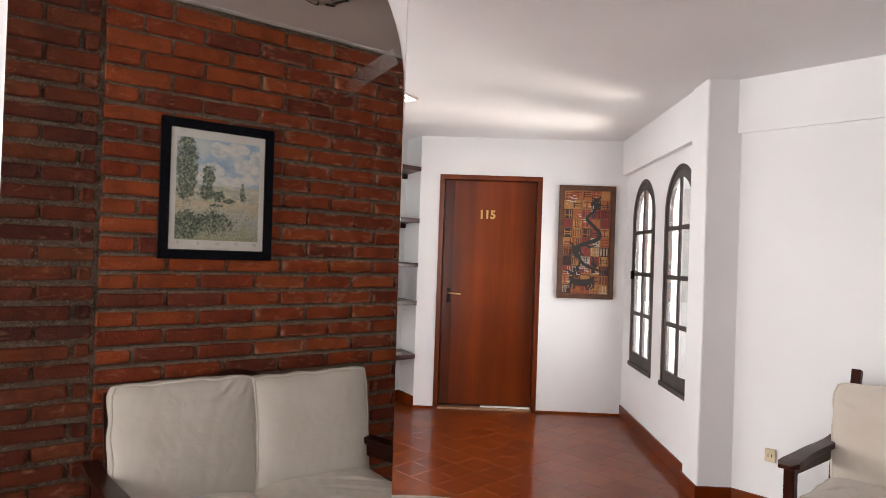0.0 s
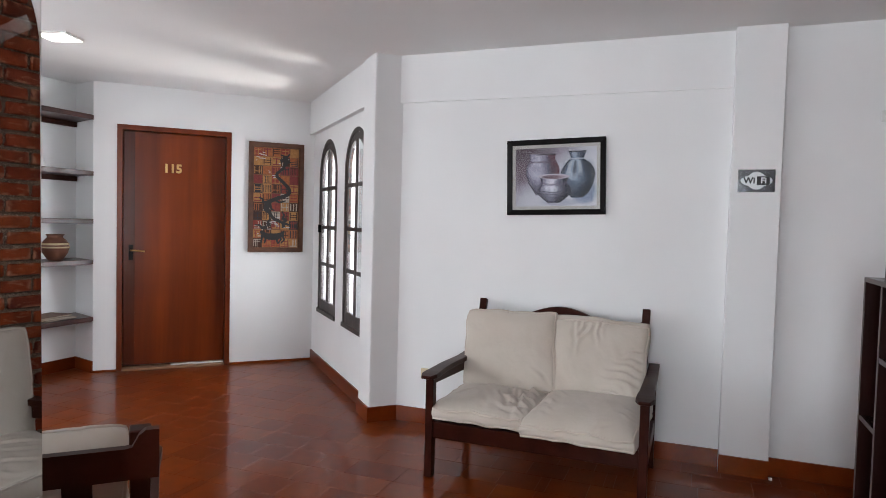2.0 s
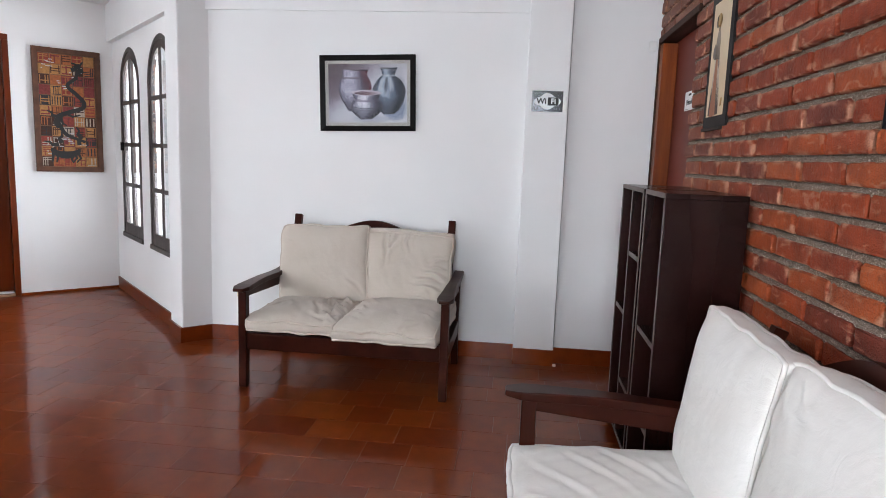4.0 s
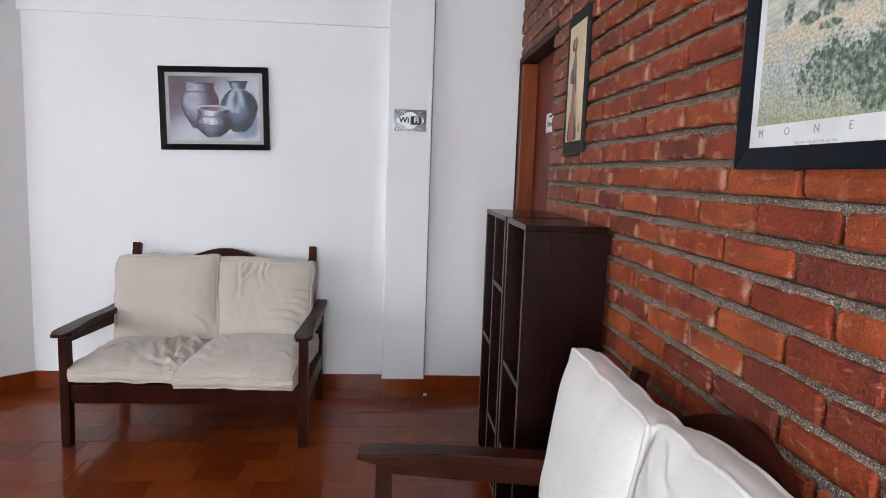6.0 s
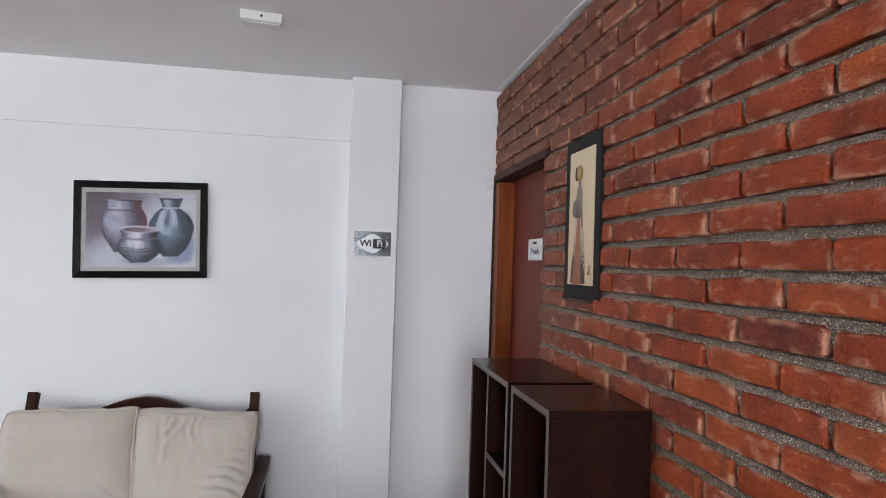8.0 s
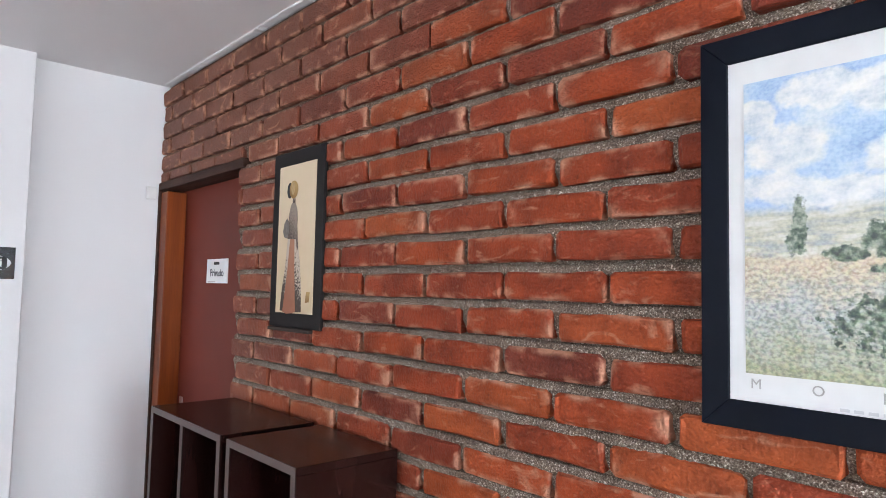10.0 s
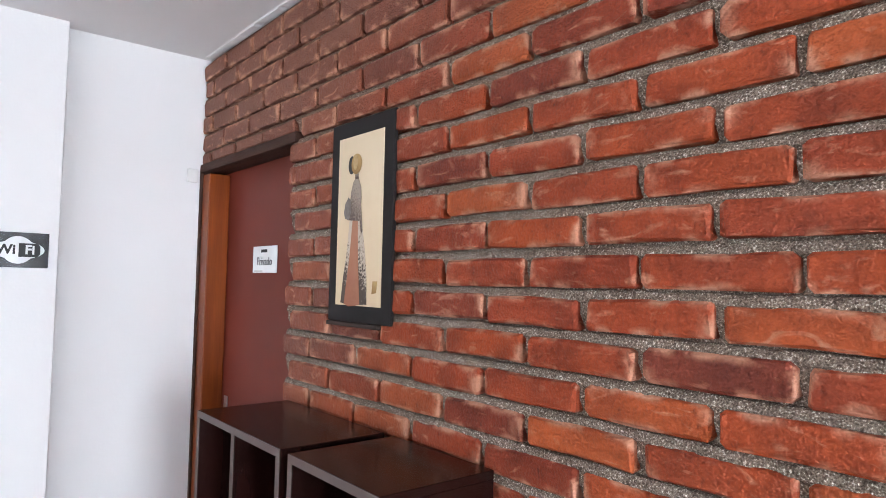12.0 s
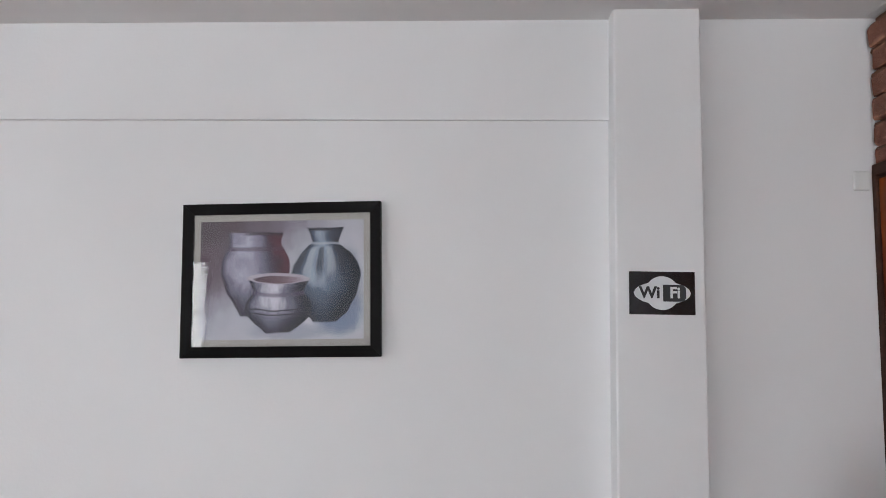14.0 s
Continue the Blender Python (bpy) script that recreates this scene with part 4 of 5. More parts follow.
def frame_bars(parent, w, h, fw, depth, material, proud=0.0):
    """Four mitred bars round a picture, facing -y."""
    o = [(-w / 2, -h / 2), (w / 2, -h / 2), (w / 2, h / 2), (-w / 2, h / 2)]
    i = [(x - math.copysign(fw, x), z - math.copysign(fw, z)) for x, z in o]
    for k in range(4):
        quad = [o[k], o[(k + 1) % 4], i[(k + 1) % 4], i[k]]
        bm = slab(quad, depth)
        for v in bm.verts:
            if v.co.y < 1e-6 and any(abs(v.co.x - a) + abs(v.co.z - c) < 1e-6 for a, c in i):
                v.co.y += 0.006 - proud
        bmesh.ops.bevel(bm, geom=bm.edges[:], offset=0.0012, segments=1, affect="EDGES")
        part("frame_bar", moved(bm, 0, -depth, 0), material, parent)


def silhouette(profile, cx, z0):
    """A vessel's outline from half widths and heights."""
    return [(cx + r, z0 + z) for r, z in profile] + [(cx - r, z0 + z) for r, z in profile[::-1]]


def smooth_profile(keys, n=18):
    """Half widths over heights, eased between keys."""
    out = []
    for (r0, z0), (r1, z1) in zip(keys, keys[1:]):
        for k in range(n // (len(keys) - 1) + 1):
            t = k / (n // (len(keys) - 1) + 1)
            e = t * t * (3 - 2 * t)
            out.append((r0 + (r1 - r0) * e, z0 + (z1 - z0) * t))
    return out + [keys[-1]]


jp = empty("jar_picture", pose(XJ - 0.001, 0.398, 1.607, 0, 0, -90) @ pose(0, 0, 0, 0, -1.6, 0), label="framed painting of three blue-grey clay jars", category="picture")
frame_bars(jp, 0.59, 0.452, 0.032, 0.025, BLACK)
part("mat_board", box((-0.265, -0.012, -0.196), (0.265, -0.004, 0.196)), GREYMAT, jp)


def jar_painting():
    """Three brushed clay vessels on a pale ground; each one a half width over its height, shaded round."""
    m, n, l, b = make("jar_painting", 0.7)
    co = n.new("ShaderNodeTexCoord")
    sep = n.new("ShaderNodeSeparateXYZ")
    l.new(co.outputs["Object"], sep.inputs[0])

    def op(kind, a, b_=0.0, c=0.0):
        k = n.new("ShaderNodeMath")
        k.operation = kind
        for sock, v in zip(k.inputs, (a, b_, c)):
            if isinstance(v, (int, float)):
                sock.default_value = v
            else:
                l.new(v, sock)
        return k.outputs[0]

    def ease(v, lo, hi):
        k = n.new("ShaderNodeMapRange")
        k.interpolation_type = "SMOOTHSTEP"
        k.inputs["From Min"].default_value, k.inputs["From Max"].default_value = lo, hi
        l.new(v, k.inputs["Value"])
        return k.outputs[0]

    def tex(scale, stretch=(1, 1, 1), detail=5):
        return op("SUBTRACT", noise_of(n, l, scale, detail, stretch).outputs["Fac"], 0.5)

    wob = tex(22, (1, 1, 1), 3)
    x = op("MULTIPLY_ADD", wob, 0.012, sep.outputs[0])
    z = op("MULTIPLY_ADD", tex(17, (1, 1, 1), 3), 0.012, sep.outputs[2])
    strokes, dry = tex(34, (1, 1, 0.7)), tex(130, (1, 1, 0.6), 4)

    def both(a, b_):
        return op("MULTIPLY", a, b_)

    def line(v, at, half):
        """A thin stroke where v passes a value."""
        return op("SUBTRACT", 1.0, ease(op("ABSOLUTE", op("SUBTRACT", v, at)), half * 0.4, half))

    # ground: dim wine-grey above on one side, pale elsewhere, a blue cast shadow low on the other
    lean = op("ADD", op("MULTIPLY_ADD", x, -1.3, op("MULTIPLY", z, 1.5)), op("MULTIPLY", strokes, 0.25))
    c = ramp(n, l, op("MULTIPLY_ADD", lean, 1.0, 0.5), [(0.3, (0.46, 0.46, 0.5)), (0.55, (0.36, 0.36, 0.41)), (0.74, (0.15, 0.125, 0.16)), (0.95, (0.06, 0.04, 0.052))]).outputs[0]

    def patch(c, cx, cz, rx, rz, colour, most):
        dx, dz = op("DIVIDE", op("SUBTRACT", x, cx), rx), op("DIVIDE", op("SUBTRACT", z, cz), rz)
        q = op("ADD", op("ADD", both(dx, dx), both(dz, dz)), op("MULTIPLY", strokes, 0.9))
        return mixed(n, l, "MIX", op("MULTIPLY", op("SUBTRACT", 1.0, ease(q, 0.2, 1.1)), most), c, colour)

    c = patch(c, 0.17, -0.1, 0.09, 0.07, (0.11, 0.16, 0.26), 0.85)
    c = patch(c, 0.2, -0.01, 0.045, 0.12, (0.16, 0.19, 0.26), 0.7)
    c = patch(c, 0.02, -0.15, 0.14, 0.03, (0.2, 0.22, 0.3), 0.6)
    c = patch(c, -0.2, 0.03, 0.06, 0.09, (0.1, 0.06, 0.08), 0.6)

    def vessel(c, cx, keys, shades, light=-0.25):
        z0, z1 = keys[0][0], keys[-1][0]
        width = n.new("ShaderNodeValToRGB")
        width.color_ramp.interpolation = "CARDINAL"
        e = width.color_ramp.elements
        while len(e) < len(keys):
            e.new(0.5)
        for k, (kz, r) in zip(e, keys):
            k.position, k.color = (kz - z0) / (z1 - z0), (r * 6, r * 6, r * 6, 1)
        v = op("DIVIDE", op("SUBTRACT", z, z0), z1 - z0)
        l.new(v, width.inputs[0])
        r = op("DIVIDE", width.outputs[0], 6.0)
        dx = op("SUBTRACT", x, cx)
        inside = both(ease(op("SUBTRACT", r, op("ABSOLUTE", dx)), -0.001, 0.004), both(ease(op("SUBTRACT", z, z0), -0.002, 0.004), op("SUBTRACT", 1.0, ease(op("SUBTRACT", z, z1), -0.002, 0.002))))
        u = op("DIVIDE", dx, op("MAXIMUM", r, 0.01))
        du = op("SUBTRACT", u, light)
        q = op("SUBTRACT", 0.92, op("MULTIPLY", both(du, du), 0.72))
        q = op("SUBTRACT", q, op("MULTIPLY", ease(op("ABSOLUTE", u), 0.8, 1.0), 0.35))
        q = op("SUBTRACT", q, op("MULTIPLY", op("SUBTRACT", 1.0, ease(v, 0.0, 0.5)), 0.42))
        q = op("ADD", q, op("MULTIPLY_ADD", strokes, 0.42, op("MULTIPLY", dry, 0.15)))
        col = ramp(n, l, q, list(zip((0.18, 0.5, 0.76, 0.98), shades))).outputs[0]
        return inside, u, v, col

    def laid(c, inside, col):
        return mixed(n, l, "MIX", inside, c, col)

    def struck(col, fac, colour, most=0.9):
        return mixed(n, l, "MIX", op("MULTIPLY", fac, most), col, colour)

    # wide-mouthed jar, wine on its far side
    inside, u, v, col = vessel(c, -0.078, ((-0.107, 0.045), (-0.05, 0.078), (0.0, 0.098), (0.043, 0.105), (0.07, 0.098), (0.092, 0.085), (0.115, 0.079), (0.14, 0.085)), ((0.014, 0.009, 0.02), (0.062, 0.056, 0.09), (0.155, 0.148, 0.205), (0.39, 0.38, 0.47)), -0.35)
    col = struck(col, both(ease(op("ADD", u, strokes), 0.35, 0.85), ease(v, 0.35, 0.55)), (0.1, 0.02, 0.035), 0.75)
    col = struck(col, line(v, 0.8, 0.035), (0.07, 0.04, 0.065), 0.65)
    col = struck(col, both(line(v, 0.45, 0.02), ease(tex(12), -0.05, 0.1)), (0.1, 0.08, 0.12), 0.7)
    col = struck(col, both(ease(v, 0.955, 0.975), ease(op("ADD", u, tex(18)), -0.5, 0.0)), (0.02, 0.012, 0.02))
    c = laid(c, inside, col)
    # ribbed jar with a narrow neck
    inside, u, v, col = vessel(c, 0.131, ((-0.126, 0.036), (-0.1, 0.062), (-0.055, 0.088), (0.0, 0.103), (0.045, 0.096), (0.08, 0.074), (0.103, 0.046), (0.118, 0.043), (0.152, 0.056)), ((0.004, 0.008, 0.016), (0.02, 0.033, 0.058), (0.072, 0.1, 0.15), (0.3, 0.36, 0.44)), -0.2)
    upper = both(ease(v, 0.38, 0.62), op("SUBTRACT", 1.0, ease(v, 0.76, 0.82)))
    rib = op("SINE", op("MULTIPLY", op("ARCSINE", op("MULTIPLY", u, 0.95)), 9.0))
    col = struck(col, both(upper, both(ease(rib, 0.1, 0.8), op("SUBTRACT", 1.0, ease(u, 0.1, 0.7)))), (0.4, 0.43, 0.48), 0.65)
    col = struck(col, both(upper, ease(rib, -0.3, -0.9)), (0.02, 0.026, 0.04), 0.75)
    col = struck(col, line(v, 0.83, 0.02), (0.4, 0.43, 0.48), 0.6)
    col = struck(col, both(ease(v, 0.85, 0.9), ease(op("ADD", u, strokes), -0.4, 0.4)), (0.025, 0.033, 0.055), 0.7)
    col = struck(col, ease(v, 0.955, 0.98), (0.008, 0.012, 0.02))
    c = laid(c, inside, col)
    # bowl in front
    inside, u, v, col = vessel(c, -0.008, ((-0.157, 0.036), (-0.135, 0.065), (-0.105, 0.094), (-0.085, 0.101), (-0.06, 0.092), (-0.042, 0.078), (-0.025, 0.08), (0.006, 0.094)), ((0.006, 0.007, 0.016), (0.045, 0.045, 0.075), (0.16, 0.155, 0.21), (0.62, 0.61, 0.68)), -0.2)
    bend = op("MULTIPLY_ADD", both(u, u), -0.05, v)
    for at in (0.33, 0.41):
        col = struck(col, line(op("MULTIPLY_ADD", tex(15, (1, 1, 0.2)), 0.05, bend), at, 0.018), (0.015, 0.013, 0.025))
    col = struck(col, line(bend, 0.68, 0.05), (0.1, 0.08, 0.13), 0.7)
    c = laid(c, inside, col)
    dx, dz = op("DIVIDE", op("SUBTRACT", x, -0.008), 0.094), op("DIVIDE", op("SUBTRACT", z, 0.003), 0.016)
    lip = op("ADD", both(dx, dx), both(dz, dz))
    c = mixed(n, l, "MIX", op("SUBTRACT", 1.0, ease(lip, 0.85, 1.1)), c, (0.38, 0.34, 0.39))
    dz = op("DIVIDE", op("SUBTRACT", z, 0.0), 0.011)
    dx = op("DIVIDE", op("SUBTRACT", x, -0.006), 0.079)
    lip = op("ADD", both(dx, dx), both(dz, dz))
    deep = ramp(n, l, op("MULTIPLY_ADD", dx, 0.5, 0.5), [(0.0, (0.05, 0.022, 0.035)), (0.6, (0.15, 0.09, 0.11)), (1.0, (0.36, 0.31, 0.36))]).outputs[0]
    c = mixed(n, l, "MIX", op("SUBTRACT", 1.0, ease(lip, 0.8, 1.1)), c, deep)
    l.new(c, b.inputs["Base Color"])
    return m


canvas = part("canvas", box((-0.243, -0.0145, -0.174), (0.243, -0.012, 0.174)), jar_painting(), jp)
# picture glass over all
gl = part("picture_glass", box((-0.262, -0.0215, -0.193), (0.262, -0.0195, 0.193)), glass_material("picture_glass", (1, 1, 1), 0.03), jp)
gl.visible_shadow = False

# woven hanging with a winding dark figure
tp = empty("tapestry_picture", DOORM @ pose(1.239, -0.001, 1.502), label="brown framed patchwork picture with a winding black figure", category="picture")
frame_bars(tp, 0.487, 0.985, 0.042, 0.03, BROWNFRAME)
cloth = part("cloth", box((-0.205, -0.012, -0.454), (0.205, -0.004, 0.454)), plain("brown_cloth", (0.16, 0.09, 0.05), 0.9, 0, 0.3, 40), tp)
palette = [plain(f"patch_{k}", c, 0.9, 0, 0.35, 55) for k, c in enumerate(((0.34, 0.11, 0.035), (0.26, 0.045, 0.03), (0.4, 0.19, 0.065), (0.03, 0.03, 0.036), (0.2, 0.035, 0.035), (0.06, 0.024, 0.016), (0.42, 0.36, 0.3)))]
rnd = random.Random(5)
nx, nz = 5, 11
for k in range(nz):
    for i in range(nx):
        x0, z0 = -0.2 + 0.4 * i / nx, -0.45 + 0.9 * k / nz
        w, h = 0.4 / nx - 0.004, 0.9 / nz - 0.004
        patch = part("patch", moved(box((0, 0, 0), (w, 0.002, h)), x0, -0.0142, z0), palette[(rnd.randrange(7) if rnd.random() < 0.5 else rnd.choice((0, 2, 5, 1)))], cloth)
        stripe = palette[rnd.randrange(7)]
        n = rnd.choice((3, 4, 5))
        for q in range(n):
            if rnd.random() < 0.5:
                bm = box((0.006, 0, h * (q + 0.25) / n), (w - 0.006, 0.0012, h * (q + 0.62) / n))
            else:
                bm = box((w * (q + 0.25) / n, 0, 0.006), (w * (q + 0.62) / n, 0.0012, h - 0.006))
            part("stitching", moved(bm, x0, -0.0155, z0), stripe, patch)


def ribbon(points, widths, y, material, parent, name):
    """A flat band in x and z along points."""
    left, right = [], []
    for i, p in enumerate(points):
        a, b = Vector(points[max(i - 1, 0)]), Vector(points[min(i + 1, len(points) - 1)])
        d = (b - a).normalized()
        nrm = Vector((-d.y, d.x)) * widths[i] / 2
        left.append((p[0] + nrm.x, p[1] + nrm.y))
        right.append((p[0] - nrm.x, p[1] - nrm.y))
    return part(name, moved(slab(left + right[::-1], 0.002), 0, y, 0), material, parent)


WIND = [(0.078, 0.345), (0.06, 0.27), (0.0, 0.205), (0.06, 0.14), (0.112, 0.08), (0.1, 0.03), (0.0, -0.01), (-0.085, -0.055), (-0.06, -0.13), (-0.02, -0.19), (0.06, -0.225), (0.115, -0.245)]


def curve_of(keys, n=7):
    """A smooth line through keys."""
    out = []
    for i in range(len(keys) - 1):
        p0, p1, p2, p3 = (Vector(keys[min(max(i + d, 0), len(keys) - 1)]) for d in (-1, 0, 1, 2))
        for k in range(n):
            t = k / n
            out.append(0.5 * (2 * p1 + (p2 - p0) * t + (2 * p0 - 5 * p1 + 4 * p2 - p3) * t * t + (3 * p1 - p0 - 3 * p2 + p3) * t ** 3))
    return [(p.x, p.y) for p in out] + [keys[-1]]


body = curve_of(WIND)
ribbon(body, [0.02 + 0.014 * math.sin(math.pi * k / (len(body) - 1)) for k in range(len(body))], -0.018, INK, cloth, "winding_band")
ARM = [(0.0, 0.0), (0.03, 0.035), (0.06, 0.03), (0.09, 0.055)]
for cx, cz, q, r in ((0.06, 0.34, 0.8, 0.3), (0.1, 0.36, 0.7, 2.2), (0.03, 0.33, 0.9, -0.6), (0.1, 0.35, 0.6, 4.0), (-0.08, -0.05, 0.8, 2.0), (-0.09, -0.06, 0.9, -1.2), (-0.08, -0.05, 1.6, -0.4), (0.09, -0.22, 1.0, 1.4), (-0.08, -0.27, 1.0, 2.4), (-0.06, -0.26, 0.9, 1.0), (0.07, -0.27, 0.9, 0.9), (0.0, -0.33, 0.9, 4.4)):
    pts = [(cx + q * (x * math.cos(r) - z * math.sin(r)), cz + q * (x * math.sin(r) + z * math.cos(r))) for x, z in ARM]
    ribbon(pts, [0.034, 0.026, 0.018, 0.009], -0.018, INK, cloth, "dark_limb")
ribbon(curve_of([(-0.04, -0.02), (-0.07, -0.06), (-0.09, -0.1), (-0.075, -0.14)]), [0.012 + 0.034 * math.sin(math.pi * k / 21) for k in range(22)], -0.0182, INK, cloth, "coiled_shape")
pale_thread = plain("pale_thread", (0.5, 0.5, 0.52), 0.9, 0, 0.3, 60)
for k in range(46):
    cx, cz = rnd.choice(((-0.12, 0.36), (-0.02, 0.22), (0.05, 0.02), (-0.03, -0.2), (0.05, -0.3), (-0.1, -0.3), (0.07, 0.3)))
    cx, cz, w = cx + rnd.uniform(-0.06, 0.06), cz + rnd.uniform(-0.05, 0.05), rnd.uniform(0.01, 0.035)
    part("pale_stitch", moved(box((-w / 2, 0, -0.003), (w / 2, 0.001, 0.003)), cx, -0.0168, cz), pale_thread, cloth)
curl = [(-0.03 + 0.1 * math.cos(a), -0.3 + 0.055 * math.sin(a)) for a in [math.pi + math.pi * k / 20 for k in range(21)]]
ribbon(curl, [0.014 + 0.046 * math.sin(math.pi * k / 20) for k in range(21)], -0.0183, INK, cloth, "crouching_shape")
for dx in (-0.1, -0.07, 0.05, 0.075):
    ribbon([(-0.02 + dx, -0.33), (-0.01 + dx * 1.15, -0.38), (-0.03 + dx, -0.415)], [0.024, 0.018, 0.01], -0.0185, INK, cloth, "dark_limb")

# long cream panel with a slender robed shape
rp = empty("robed_shape_picture", pose(2.616, YB - 0.003, 1.66, 0, 0, 180), label="dark bordered cream panel with a slender robed shape", category="picture")
part("board", box((-0.148, -0.0105, -0.265), (0.148, 0.0, 0.265), 0.0015, 1), plain("dark_umber_board", (0.013, 0.01, 0.01), 0.6, 0, 0.2, 12, 0, 0.2), rp)
pan = part("panel", box((-0.106, -0.013, -0.222), (0.106, -0.006, 0.222)), painted("cream_paper", [(0.2, (0.6, 0.47, 0.3)), (0.8, (0.66, 0.54, 0.37))], 30, 0.4), rp)
rust = painted("rust_cloth_paint", [(0.2, (0.28, 0.1, 0.05)), (0.8, (0.36, 0.16, 0.09))], 60, 0.4)
taupe = painted("taupe_paint", [(0.3, (0.09, 0.06, 0.045)), (0.7, (0.3, 0.24, 0.19))], 200, 1.2)
pearl = painted("speckled_paint", [(0.35, (0.06, 0.04, 0.03)), (0.6, (0.5, 0.42, 0.33))], 160, 1.2)
ochre = painted("ochre_paint", [(0.2, (0.26, 0.14, 0.04)), (0.8, (0.42, 0.27, 0.1))], 60, 0.5)


def oval(cx, cz, rx, rz, n=24):
    return [(cx + rx * math.cos(q), cz + rz * math.sin(q)) for q in [2 * math.pi * k / n for k in range(n)]]


def daub(outline, y, material):
    part("painted_shape", moved(slab(outline, 0.0006), 0.013, y, 0), material, pan)


daub([(-0.092, -0.216), (-0.06, -0.219), (-0.05, -0.12), (-0.036, -0.02), (-0.034, 0.005), (-0.056, 0.004), (-0.068, -0.09), (-0.082, -0.15)], -0.0138, pearl)
daub([(-0.074, -0.219), (-0.05, -0.225), (-0.02, -0.222), (0.002, -0.218), (-0.01, -0.1), (-0.016, 0.004), (-0.04, 0.004), (-0.052, -0.1)], -0.0146, rust)
daub([(-0.002, -0.219), (0.034, -0.217), (0.031, -0.15), (0.02, -0.08), (0.008, -0.03), (-0.004, 0.006), (-0.022, 0.006), (-0.014, -0.1)], -0.0142, pearl)
daub([(-0.056, 0.0), (-0.058, 0.03), (-0.05, 0.075), (-0.042, 0.098), (-0.03, 0.11), (-0.016, 0.106), (-0.004, 0.085), (0.0, 0.055), (-0.002, 0.04), (0.004, 0.0), (0.008, -0.028), (0.002, -0.04), (-0.006, -0.004)], -0.0152, taupe)
daub([(-0.058, 0.0), (-0.078, 0.006), (-0.084, 0.022), (-0.078, 0.045), (-0.062, 0.062), (-0.052, 0.05), (-0.048, 0.02)], -0.0154, plain("ash_paint", (0.2, 0.17, 0.15), 0.7, 0, 0.4, 90))
daub(silhouette(smooth_profile([(0.008, 0), (0.007, 0.022)]), -0.024, 0.106), -0.0156, taupe)
daub(oval(-0.05, 0.145, 0.016, 0.024, 18), -0.0157, INK)
daub(oval(-0.026, 0.146, 0.025, 0.027, 20), -0.0163, ochre)
daub(oval(-0.03, 0.15, 0.011, 0.02, 18), -0.0168, plain("straw_paint", (0.5, 0.34, 0.15), 0.7, 0, 0.3, 120))
daub([(0.056, -0.19), (0.076, -0.187), (0.08, -0.158), (0.06, -0.158)], -0.0142, ochre)
part("ledge", box((-0.145, -0.018, -0.277), (0.1, 0.0, -0.266), 0.002), plain("aged_strip", (0.05, 0.036, 0.03), 0.7, 0, 0.2, 12, 0, 0.2), rp)


